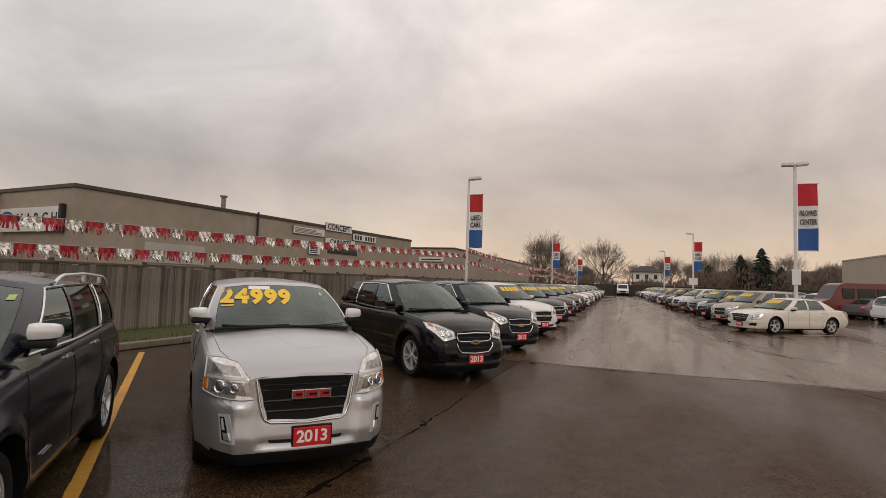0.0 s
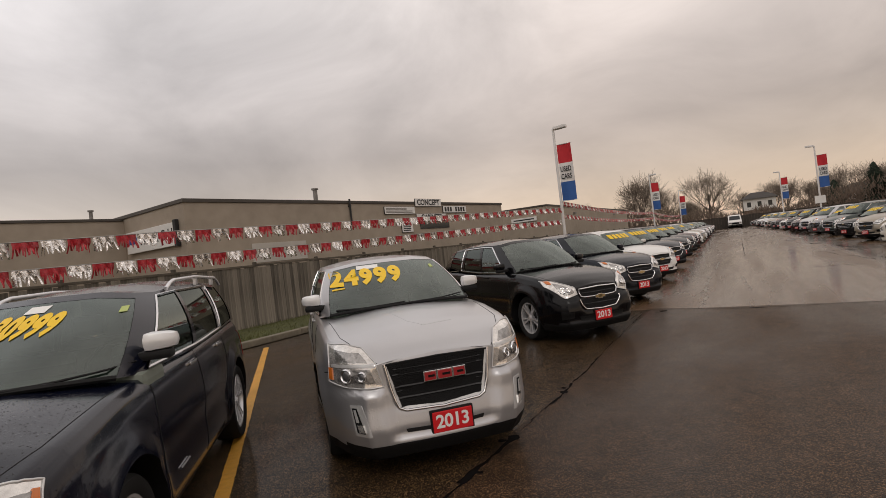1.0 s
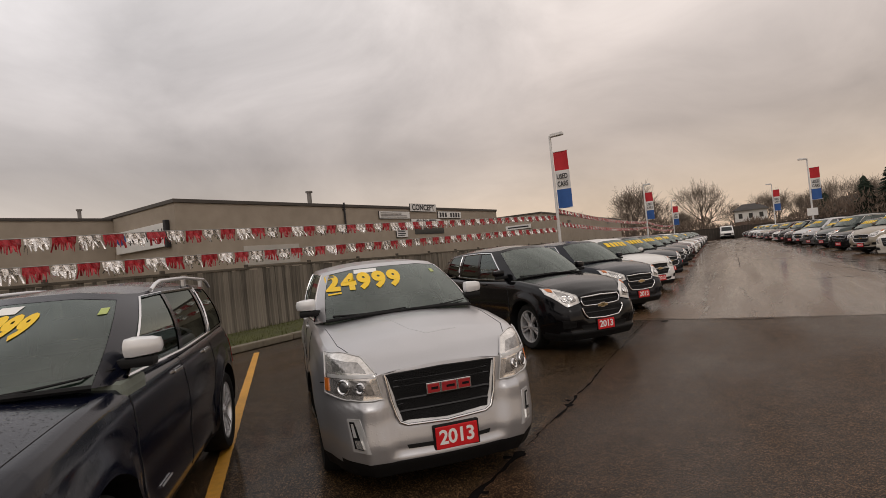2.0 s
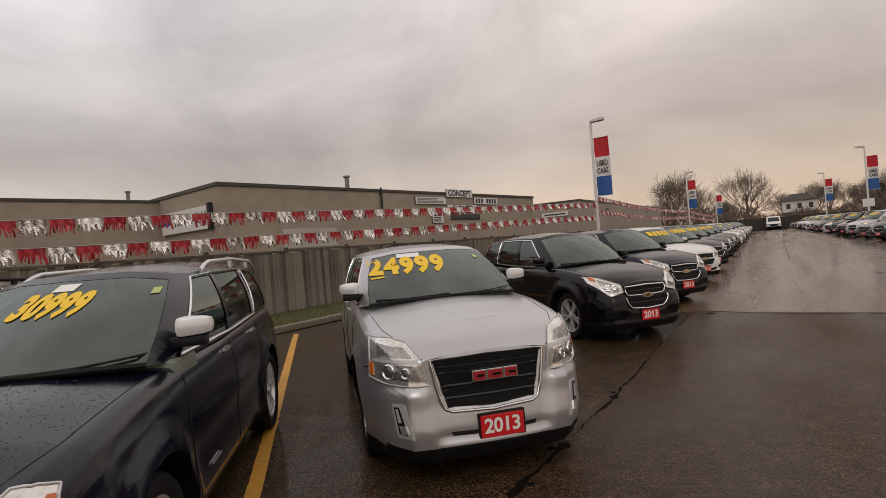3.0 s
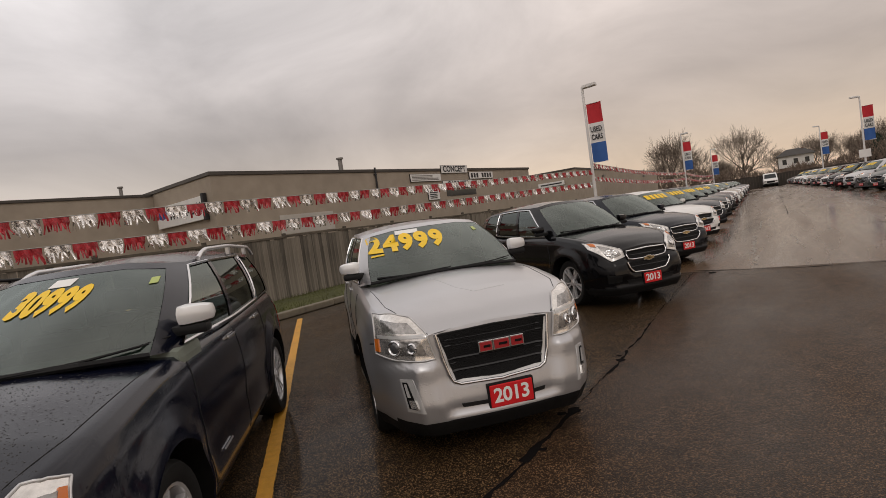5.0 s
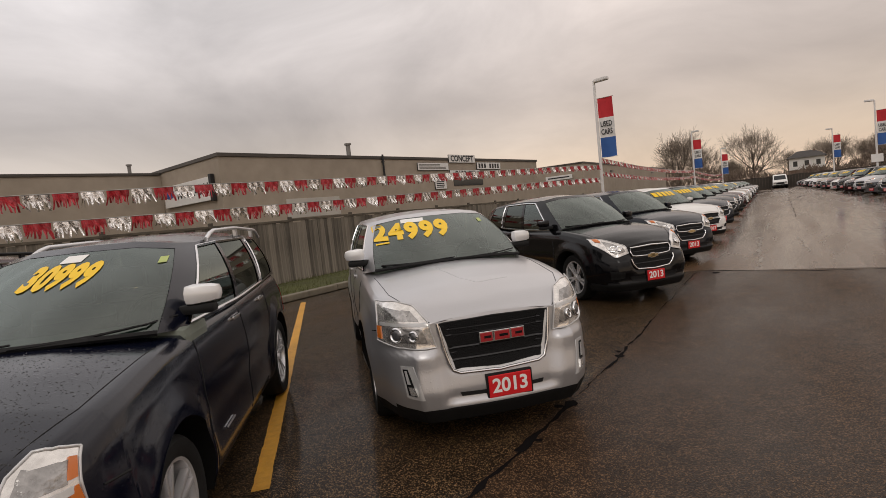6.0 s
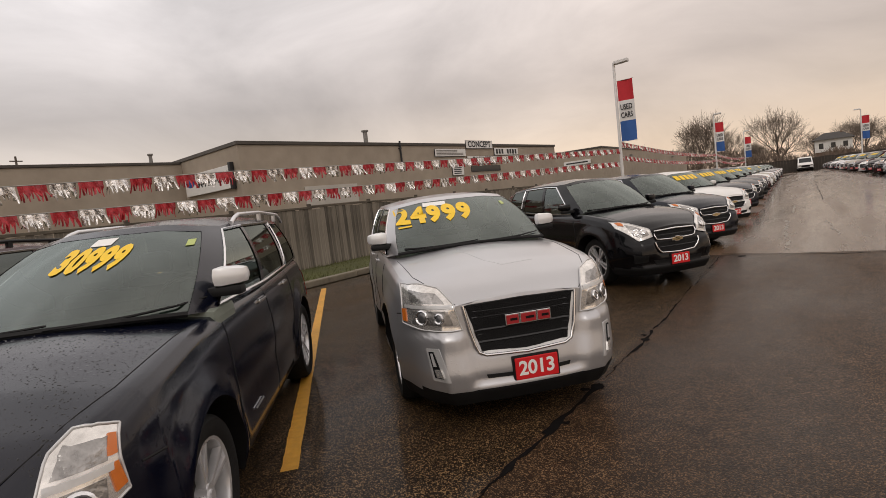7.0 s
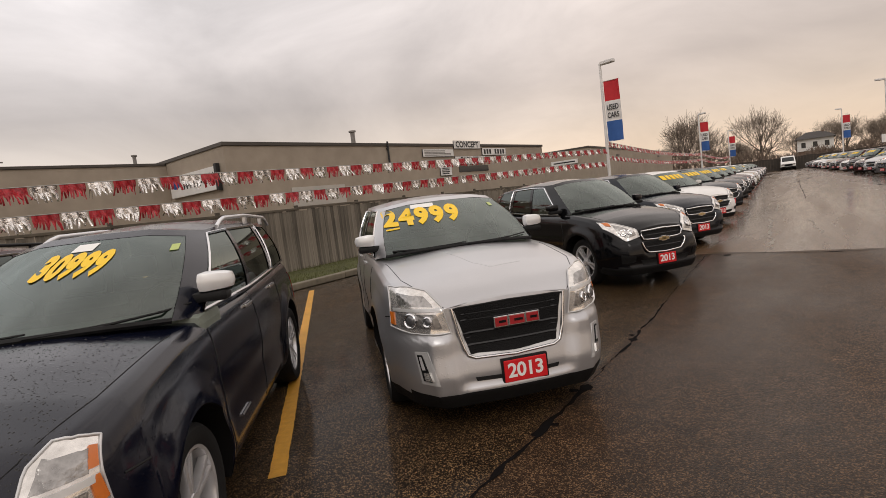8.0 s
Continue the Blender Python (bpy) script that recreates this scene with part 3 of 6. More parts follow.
unit = tagged(empty("commercial_building"), "long low taupe stucco building with a dark metal coping", "building")
wall_box("wall", BX - 22, BX, CY, EY, 0, TOP, STUCCO, unit)
wall_box("coping", BX - 22.05, BX + 0.05, CY - 0.05, EY + 0.05, TOP, TOP + 0.13, CAPMETAL, unit, "dark metal coping")
wall_box("wing_wall", BX - 22, BX - 4.6, -30, CY - 0.003, 0, 4.26, STUCCO, unit)
wall_box("coping", BX - 22.05, BX - 4.55, -30.05, CY - 0.056, 4.26, 4.36, CAPMETAL, unit, "dark metal coping")
b = bmesh.new()
tube(b, [(BX - 0.9, 17.6, TOP - 0.2), (BX - 0.9, 17.6, TOP + 0.75)], 0.10, 10)
tube(b, [(BX - 0.9, 17.6, TOP + 0.75), (BX - 0.9, 17.6, TOP + 0.82)], 0.16, 10)
tagged(part("roof_vent", b, GALV, None, "", 40), "galvanised flue pipe on the flat roof", "vent")
b = bmesh.new()
tube(b, [(BX - 5.2, CY - 0.9, 4.3), (BX - 5.2, CY - 0.9, 4.72)], 0.07, 8)
tube(b, [(BX - 5.2, CY - 0.9, 4.72), (BX - 5.2, CY - 0.9, 4.78)], 0.11, 8)
tagged(part("roof_vent", b, GALV, None, "", 40), "short galvanised roof vent", "vent")
b = bmesh.new()
tube(b, [(BX + 0.07, 18.75, TOP - 1.0), (BX + 0.07, 18.75, TOP + 0.2)], 0.045, 8)
add_box(b, BX, BX + 0.09, 18.68, 18.82, TOP - 0.15, TOP - 0.1)
tagged(part("conduit", b, SIGNDARK, None, "", 40), "dark conduit up the wall to the roof", "pipe")
# a blanked opening and a wall lamp
b = box(BX, BX + 0.03, 13.4, 16.0, 2.0, 2.75, 0.01)
part("blank_panel", b, PALE, unit, "pale blanked opening")
for y_ in (3.0, 3.9):
    b = box(BX - 4.6, BX - 4.35, y_ - 0.1, y_ + 0.1, 3.65, 3.80, 0.03)
    tagged(part("wall_lamp", b, GALV), "small floodlight on the stucco wall", "lamp")


def signboard(x, y0, y1, z0, z1, label, name="signboard"):
    o = tagged(empty(name), label, "sign")
    part("board", box(x, x + 0.05, y0, y1, z0, z1, 0.008), SIGNWHITE, o)
    part("edge", box(x + 0.004, x + 0.046, y0 - 0.012, y1 + 0.012, z0 - 0.012, z1 + 0.012, 0.003), SIGNDARK, o)
    return o


def lettering(parent, words, x, yc, zc, size, bold=0.012, stretch=1.0, tilt=0.0, material=None):
    """Letters on a wall that faces +x, read from there."""
    b = text_bm(words, size, bold)
    for v in b.verts:
        v.co = Vector((x, yc + v.co.x * stretch, zc + v.co.y + tilt * v.co.x * stretch))
    return part("lettering", b, material or SIGNDARK, parent, "lettering " + words)


def bars(parent, x, y0, y1, z0, z1, n, material, seed=0):
    """Plain bars in place of writing that is too small or must not be shown."""
    rnd_ = random.Random(seed)
    h = (z1 - z0) / n
    for k in range(n):
        e = rnd_.uniform(0.75, 1.0)
        part("bar", box(x, x + 0.004, y0, y0 + (y1 - y0) * e, z0 + h * k + h * 0.2, z0 + h * k + h * 0.75), material, parent)


s = signboard(BX + 0.02, 23.6, 25.95, 4.22, 4.62, "white signboard with black lettering CONCEPT")
lettering(s, "CONCEPT", BX + 0.075, 24.77, 4.42, 0.44, 0.014, 1.0)
s = signboard(BX + 0.02, 26.1, 28.5, 3.86, 4.24, "white signboard with a row of black marks")
for k in range(8):
    if k != 3:
        part("bar", box(BX + 0.072, BX + 0.078, 26.25 + 0.27 * k, 26.25 + 0.27 * k + 0.17, 3.92, 4.18), SIGNDARK, s)
s = signboard(BX + 0.02, 21.1, 23.5, 3.82, 4.18, "white signboard with lines of small print")
bars(s, BX + 0.072, 21.2, 23.3, 3.86, 4.14, 4, GALV, 2)
s = signboard(BX + 0.02, 23.6, 26.3, 3.40, 3.80, "white signboard with black lettering CABINETS")
lettering(s, "CABINETS", BX + 0.075, 24.95, 3.60, 0.42, 0.014, 1.0)
part("window", box(BX + 0.002, BX + 0.03, 23.9, 26.6, 2.98, 3.30, 0.005), WINDARK, unit, "dark high window")
s = signboard(BX + 0.02, 22.3, 23.2, 2.85, 3.42, "small white sign with lines of print")
bars(s, BX + 0.072, 22.4, 23.1, 2.9, 3.36, 5, SIGNDARK, 3)
# the sign on the wall that faces down the lot
s = tagged(empty("signboard"), "white signboard with blue oval and black lettering M-A-R-C-H", "sign")
SY = CY - 0.02
part("board", box(BX - 4.2, BX - 0.55, SY - 0.12, SY, 2.90, 3.72, 0.01), SIGNWHITE, s)
part("edge", box(BX - 0.55, BX - 0.38, SY - 0.14, SY, 2.86, 3.80, 0.01), SIGNDARK, s)
b = text_bm("M-A-R-C-H", 0.52, 0.012)
for v in b.verts:
    v.co = Vector((BX - 1.85 + v.co.x, SY - 0.125, 3.32 + v.co.y))
part("lettering", b, SIGNDARK, s, "lettering M-A-R-C-H")
b = bmesh.new()
vs = [b.verts.new((BX - 3.72 + 0.40 * math.cos(a), SY - 0.124, 3.42 + 0.20 * math.sin(a))) for a in np.linspace(0, 2 * math.pi, 28, endpoint=False)]
b.faces.new(vs)
part("oval", b, SIGNBLUE, s, "plain blue oval")

turn_b = Matrix.Translation((BX, 21.0, 0)) @ Matrix.Rotation(radians(-5.2), 4, "Z") @ Matrix.Translation((-BX, -21.0, 0))
for o in scene.objects:
    if o.parent is None and o.name.split(".")[0] in ("commercial_building", "roof_vent", "conduit", "wall_lamp", "signboard"):
        o.matrix_basis = turn_b @ o.matrix_basis

unit2 = tagged(empty("commercial_building", pose(-14.1, 40.8, 0, 0, 0, 1.6)), "farther low taupe building with a dark roof edge", "building")
wall_box("wall", -22, 0, 0, 35.2, 0, 4.36, STUCCO, unit2)
wall_box("coping", -22.05, 0.06, -0.06, 35.25, 4.36, 4.48, CAPMETAL, unit2, "dark metal coping")
s = tagged(empty("signboard", pose(-15.9, 40.75, 0)), "narrow white signboard on the farther building", "sign")
part("board", box(-1.3, 0.9, -0.12, 0, 3.28, 3.62, 0.01), SIGNWHITE, s)
part("bar", box(-1.1, 0.7, -0.126, -0.121, 3.40, 3.50), SIGNDARK, s)
for y_ in (8.0, 26.0):
    wall_box("wall_lamp", 0.002, 0.22, y_ - 0.25, y_ + 0.25, 3.75, 3.90, GALV, unit2)


# ---- the cars ----
def smooth_at(table, x):
    """A soft curve through (x, value) pairs."""
    xs, ys = [a for a, _ in table], [b for _, b in table]
    return float(sum(np.interp(x + d, xs, ys) for d in (-0.05, -0.025, 0, 0.025, 0.05)) / 5)


SIDE = [(0.0, 0.055), (0.12, 0.02), (0.3, 0.004), (0.5, 0.0), (0.72, 0.012), (0.86, 0.030), (0.95, 0.055), (1.0, 0.09)]


def lower_body(S):
    """The body below the windows: a loft of cross-sections from the nose to the tail, with the wheel arches cut into its lower edge."""
    L, hw0, zb0 = S["length"], S["half"], S["sill"]
    ws = sorted({round(x, 3) for x in list(np.arange(0.0, L, 0.06)) + [0.02, 0.04, 0.09, 0.15, L - 0.04, L] +
                 [wc + S["arch"] * math.cos(a) for wc in S["axles"] for a in np.linspace(0, math.pi, 19)]})
    qs = [k / 26 for k in range(25)] + [0.955, 0.98, 1.0]

    def nose(x, z):
        return float(np.interp(z, S["nose_z"], S["nose_y"])) + S["nose_bow"] * (x / 0.9) ** 2 - S["relief"](abs(x) / S["slim"], z)
    bm = bmesh.new()
    rows = []
    for w in ws:
        hw = smooth_at(S["plan"], w)
        zs, zc = smooth_at(S["edge"], w), smooth_at(S["top"], w)
        zlow = smooth_at(S["under"], w)
        zb = zlow
        for wc in S["axles"]:
            if abs(w - wc) < S["arch"]:
                zb = max(zb, S["tyre"] + math.sqrt(S["arch"] ** 2 - (w - wc) ** 2) * 1.0)
        pts = []
        for q in qs:
            z = zb + (zs - zb) * q
            qa = (z - zlow) / (zs - zlow)
            inset = float(np.interp(qa, [a for a, _ in SIDE], [b for _, b in SIDE]))
            waist = S["waist"] * math.exp(-((z - S["sill"] - 0.32) / 0.12) ** 2) * (1.0 if 1.2 < w < L - 1.1 else 0.0)
            flare = 0.0
            for wc in S["axles"]:
                d = math.hypot(w - wc, z - S["tyre"]) - S["arch"]
                flare += S["flare"] * (math.cos(min(max(d, 0.0), 0.17) / 0.17 * math.pi) * 0.5 + 0.5)
            pts.append((hw - inset - waist + flare, z))
        xe = hw - 0.09
        for fr in (0.08, 0.2, 0.4, 0.65, 0.85):
            x = xe * (1 - fr)
            pts.append((x, zs + (zc - zs) * math.sin(fr * math.pi / 2)))
        front, back = max(0.0, 1 - w / 0.5), max(0.0, 1 - (L - w) / 0.4)
        row = []
        full = [(-x, z) for x, z in pts] + [(0.0, zc)] + [(x, z) for x, z in pts[::-1]]
        for x, z in full:
            y = w + front * nose(x, z) - back * float(np.interp(z, [0.2, 0.5, 0.9, 1.2], [0.10, 0.0, 0.03, 0.10]))
            row.append(bm.verts.new((x, y, z)))
        rows.append(row)
    n = len(rows[0])
    for a, b in zip(rows, rows[1:]):
        for k in range(n - 1):
            bm.faces.new((a[k], a[k + 1], b[k + 1], b[k]))
        f = bm.faces.new((a[0], b[0], b[-1], a[-1]))
        f.material_index = 1
    # the face of the nose, a grid across; the tail is plain
    row, cols = rows[0], 30
    lines = []
    for k in range(n // 2):
        a, b = row[k], row[n - 1 - k]
        line = [a]
        for c in range(1, cols):
            x = a.co.x + (b.co.x - a.co.x) * c / cols
            line.append(bm.verts.new((x, nose(x, a.co.z), a.co.z)))
        lines.append(line + [b])
    for a, b in zip(lines, lines[1:]):
        for c in range(cols):
            bm.faces.new((a[c], a[c + 1], b[c + 1], b[c]))
    for c in range(cols):
        bm.faces.new((lines[-1][c], lines[-1][c + 1], row[n // 2]))
    row = rows[-1]
    for k in range(n // 2):
        vs = (row[k], row[n - 1 - k], row[n - 2 - k], row[k + 1])
        bm.faces.new(tuple(dict.fromkeys(vs))[::-1])
    for f in bm.faces:
        if f.calc_center_median().z < S["skirt"]:
            f.material_index = 1
    bmesh.ops.recalc_face_normals(bm, faces=bm.faces)
    return bm


def house_ring(S, v):
    """The outline of the cabin at height v (0 at the belt, 1 at the roof's edge): half of it, front to back."""
    out = []
    for (x0, y0, z0), (x1, y1, z1) in S["cabin"]:
        bow = 0.035 * 4 * v * (1 - v)
        out.append(Vector((x0 + (x1 - x0) * v + (bow if x0 > 0.5 else bow * x0), y0 + (y1 - y0) * v - (bow * 0.8 if y0 < 2.0 and x0 < 0.7 else 0), z0 + (z1 - z0) * v + (bow * 0.5 if y0 < 2.0 and x0 < 0.7 else 0))))
    return out


LEVELS = [0.0, 0.05, 0.2, 0.35, 0.5, 0.65, 0.8, 0.91, 1.0]


def cabin_faces(S, which, off=0.0):
    """The cabin's columns: which(k) tells whether column k (between outline points k and k + 1) is taken, both sides; panes leave the rims."""
    bm = bmesh.new()
    rings = [house_ring(S, v) for v in LEVELS]
    for side in (-1, 1):
        cache = {}

        def vert(i, k):
            if (i, k) not in cache:
                p = rings[i][k]
                cache[(i, k)] = bm.verts.new((side * (p.x - (off if p.x > 0.3 else 0)), p.y + (off if k < 3 else (-off if k > 9 else 0)), p.z))
            return cache[(i, k)]
        for k in range(len(S["cabin"]) - 1):
            for i in range(len(LEVELS) - 1):
                if which(k, i):
                    bm.faces.new((vert(i, k), vert(i, k + 1), vert(i + 1, k + 1), vert(i + 1, k)))
    bmesh.ops.remove_doubles(bm, verts=bm.verts, dist=0.0005)
    bmesh.ops.recalc_face_normals(bm, faces=bm.faces)
    return bm


def roof_bm(S):
    bm = bmesh.new()
    top = house_ring(S, 1.0)
    rows = []
    for p in top:
        zc = smooth_at(S["crown"], p.y)
        rows.append([bm.verts.new((p.x * f, p.y, p.z + (max(zc, p.z) - p.z) * (1 - f * f))) for f in np.linspace(-1, 1, 13)] if p.x > 0.01 else [bm.verts.new((0, p.y, p.z))])
    for a, b in zip(rows, rows[1:]):
        if len(a) == 1 and len(b) == 1:
            continue
        if len(a) == 1 or len(b) == 1:
            one, many = (a[0], b) if len(a) == 1 else (b[0], a)
            for k in range(12):
                bm.faces.new((one, many[k], many[k + 1]))
        else:
            for k in range(12):
                bm.faces.new((a[k], a[k + 1], b[k + 1], b[k]))
    bmesh.ops.recalc_face_normals(bm, faces=bm.faces)
    return bm


def tyre_bm(r, w):
    bm = bmesh.new()
    prof = [(r * 0.70, -w * 0.40), (r * 0.80, -w * 0.49), (r * 0.93, -w * 0.48), (r * 0.985, -w * 0.38), (r, -w * 0.2), (r, w * 0.2), (r * 0.985, w * 0.38), (r * 0.93, w * 0.48), (r * 0.80, w * 0.49), (r * 0.70, w * 0.40)]
    rings = [[bm.verts.new((y, rr * math.cos(a), rr * math.sin(a))) for rr, y in prof] for a in np.linspace(0, 2 * math.pi, 32, endpoint=False)]
    for a, b in zip(rings, rings[1:] + rings[:1]):
        for k in range(len(prof) - 1):
            bm.faces.new((a[k], a[k + 1], b[k + 1], b[k]))
    bmesh.ops.recalc_face_normals(bm, faces=bm.faces)
    return bm


def rim_bm(r, w, spokes, split):
    """An alloy rim whose face looks to +x: barrel, lip, spokes and hub."""
    bm = bmesh.new()
    prof = [(r, -w * 0.45), (r * 0.93, -w * 0.4), (r * 0.93, w * 0.28), (r * 0.96, w * 0.40), (r * 1.02, w * 0.42), (r * 1.02, w * 0.36)]
    rings = [[bm.verts.new((y, rr * math.cos(a), rr * math.sin(a))) for rr, y in prof] for a in np.linspace(0, 2 * math.pi, 32, endpoint=False)]
    for a, b in zip(rings, rings[1:] + rings[:1]):
        for k in range(len(prof) - 1):
            bm.faces.new((a[k], a[k + 1], b[k + 1], b[k]))
    for s in range(spokes):
        for d in ((-0.16, 0.16) if split else (0.0,)):
            a = 2 * math.pi * s / spokes
            m = Matrix.Rotation(a, 4, "X") @ Matrix.Rotation(d, 4, "X")
            vs = add_box(bm, w * 0.18, w * 0.36, -r * (0.052 if split else 0.11), r * (0.052 if split else 0.11), r * 0.12, r * 0.95, 0.006)
            for v in vs:
                v.co.y *= 0.75 + 0.45 * (v.co.z / r)
                v.co.x += 0.02 * (v.co.z / r) - 0.01
                v.co = m @ v.co
    for s in range(2):
        c = bmesh.ops.create_cone(bm, cap_ends=True, segments=20, radius1=r * (0.25, 0.14)[s], radius2=r * (0.22, 0.12)[s], depth=w * (0.22, 0.26)[s])
        for v in c["verts"]:
            v.co = Vector((v.co.z + w * (0.25, 0.28)[s], v.co.x, v.co.y))
    bmesh.ops.recalc_face_normals(bm, faces=bm.faces)
    return bm


def seat_bm(x, y, wide):
    bm = bmesh.new()
    add_box(bm, x - wide / 2, x + wide / 2, y, y + 0.14, 0.75, 1.20, 0.05)
    for hx in ((x,) if wide < 0.7 else (x - 0.4, x, x + 0.4)):
        add_box(bm, hx - 0.13, hx + 0.13, y + 0.03, y + 0.13, 1.22, 1.40, 0.045)
    return bm


def mirror_bm(side, S):
    bm = bmesh.new()
    x, y, z = S["mirror"]
    vs = add_box(bm, 0.035, 0.215, -0.055, 0.07, -0.055, 0.068, 0.046)
    for v in vs:
        v.co.z *= 1.0 - 0.25 * (v.co.x / 0.215)
        v.co.y += 0.10 * (v.co.x / 0.215) ** 2 * 0.4
        v.co = Vector((side * (x + v.co.x), y + v.co.y, z + v.co.z))
    bmesh.ops.recalc_face_normals(bm, faces=bm.faces)
    return bm


def mirror_foot_bm(side, S):
    bm = bmesh.new()
    x, y, z = S["mirror"]
    vs = add_box(bm, -0.12, 0.19, -0.045, 0.06, -0.098, -0.045, 0.02)
    for v in vs:
        v.co = Vector((side * (x + v.co.x), y + v.co.y, z + v.co.z))
    bmesh.ops.recalc_face_normals(bm, faces=bm.faces)
    return bm


def build_car(name, S, body_paint):
    """A car at the origin, nose towards -y, with all its parts. Returns the Empty and the surface it is dressed on."""
    car = empty(name)
    body = part("body", lower_body(S), [body_paint, PLASTIC], car, "", 52)
    glassy = {0: "w", 1: "w", 3: "s", 5: "s", 7: "q", 10: "r"} if S["windows"] == 3 else {0: "w", 1: "w", 3: "s", 5: "s", 10: "r"}
    pane = range(1, 7)
    frame_bm = cabin_faces(S, lambda k, i: not (k in glassy and (i in pane or (i == 0 and glassy[k] == "w"))))
    part("cabin_frame", frame_bm, body_paint, car, "", 40)
    roof = part("roof", roof_bm(S), body_paint, car, "", 40)
    part("windshield", cabin_faces(S, lambda k, i: glassy.get(k) == "w" and (i in pane or i == 0), 0.004), GLASS, car, "grey-green windscreen", 60)
    for key, col, gm in ((3, "s", GLASS), (5, "s", DARKGLASS if S["windows"] == 3 else GLASS), (7, "q", DARKGLASS)):
        if key not in glassy:
            continue
        for sgn in (-1, 1):
            b = cabin_faces(S, lambda k, i, key=key: k == key and i in pane, 0.006)
            bmesh.ops.delete(b, geom=[v for v in b.verts if v.co.x * sgn < 0], context="VERTS")
            part("side_window", b, gm, car, "dark side window", 60)
    part("rear_window", cabin_faces(S, lambda k, i: glassy.get(k) == "r" and i in pane, 0.004), DARKGLASS, car, "", 60)
    # the surfaces on which details lie
    from_bm = bmesh.new()
    from_bm.from_mesh(body.data)
    from mathutils.bvhtree import BVHTree
    skin = BVHTree.FromBMesh(from_bm)
    from_bm.free()
    cb = cabin_faces(S, lambda k, i: True)
    shell = BVHTree.FromBMesh(cb)
    cb.free()
    # window trim
    for sgn in (-1, 1):
        lo, hi = house_ring(S, 0.05), house_ring(S, 0.93)
        last = 8 if S["windows"] == 3 and S["trim_long"] else (7 if S["windows"] == 3 else 6)
        loop = [lo[k] for k in range(3, last + 1)] + [hi[k] for k in range(last, 2, -1)] + [lo[3]]
        b = bmesh.new()
        loop2 = []
        for a_, b_ in zip(loop, loop[1:]):
            for f in np.linspace(0, 1, 6, endpoint=False):
                p = a_.lerp(b_, f)
                loc, nor, _, _ = shell.find_nearest(Vector((p.x, p.y, p.z)))
                loop2.append(Vector((sgn * (loc.x + 0.004), loc.y, loc.z)))
        tube(b, loop2 + loop2[:1], S["trim_r"], 5, False)
        part("window_trim", b, S["trim"], car, "bright window surround" if S["trim"] is CHROME else "")
    b = bmesh.new()
    base = [house_ring(S, 0.03)[k] for k in (2, 1, 0)]
    line = [Vector((-p.x, p.y - 0.02, p.z - 0.012)) for p in base] + [Vector((p.x, p.y - 0.02, p.z - 0.012)) for p in base[1::-1]]
    tube(b, line, 0.016, 6)
    part("cowl", b, PLASTIC, car)
    for x0, x1 in ((-0.60, 0.02), (0.02, 0.62)):
        b = bmesh.new()
        pts = []
        for f in np.linspace(0, 1, 8):
            x = x0 + (x1 - x0) * f
            p = cast(shell, (x, house_ring(S, 0.0)[0].z + 0.004 + 0.016 * f * f), "front")[0]
            pts.append(p + Vector((0, -0.014, 0.004)))
        tube(b, pts, [0.011, 0.009, 0.008, 0.007, 0.007, 0.006, 0.006, 0.005], 5)
        part("wiper", b, PLASTIC, car)
    # wheels
    r, tw = S["tyre"], 0.235
    tyre = rim = None
    for wc in S["axles"]:
        for sgn in (-1, 1):
            m = Matrix.Translation((sgn * (S["half"] - 0.155), wc, r)) @ (Matrix.Rotation(math.pi, 4, "Z") if sgn < 0 else Matrix.Identity(4))
            m = m @ Matrix.Rotation(0.4 * wc + sgn, 4, "X")
            if tyre is None:
                tyre = part("tyre", tyre_bm(r, tw), RUBBER, car, "", 40)
                rim = part("rim", rim_bm(r * 0.70, tw, S["spokes"], S["split"]), S["rim"], tyre, "", 35)
                disc = bmesh.new()
                c = bmesh.ops.create_cone(disc, cap_ends=True, segments=24, radius1=r * 0.60, radius2=r * 0.60, depth=0.03)
                for v in c["verts"]:
                    v.co = Vector((v.co.z - 0.02, v.co.x, v.co.y))
                brake = part("brake_disc", disc, PLASTIC, tyre)
                tyre.matrix_basis = m
            else:
                t2 = share("tyre", tyre, car, m)
                share("rim", rim, t2, Matrix.Identity(4))
                share("brake_disc", brake, t2, Matrix.Identity(4))
        b = box(-S["half"] + 0.3, S["half"] - 0.3, wc - 0.06, wc + 0.06, r - 0.06, r + 0.06, 0.02)
        part("axle", b, PLASTIC, car)
    part("underbody", box(-S["half"] + 0.14, S["half"] - 0.14, S["axles"][0] + S["arch"], S["axles"][1] - S["arch"], S["sill"] - 0.06, S["sill"] + 0.2, 0.03), PLASTIC, car)
    # cabin
    for x in (-0.38, 0.38):
        part("front_seat", seat_bm(x, S["seat"], 0.5), CABIN, car)
    part("rear_seat", seat_bm(0, S["seat"] + 0.95, 1.25), CABIN, car)
    b = box(-0.68, 0.68, S["seat"] - 1.0, S["seat"] - 0.62, 0.9, S["dash"], 0.05)
    part("dashboard", b, CABIN, car)
    b = bmesh.new()
    ring = [Vector((0.38 + 0.18 * math.cos(a), S["seat"] - 0.55 + 0.06 * math.sin(a), S["dash"] - 0.02 + 0.17 * math.sin(a))) for a in np.linspace(0, 2 * math.pi, 17)]
    tube(b, ring, 0.014, 5, False)
    part("steering_wheel", b, PLASTIC, car)
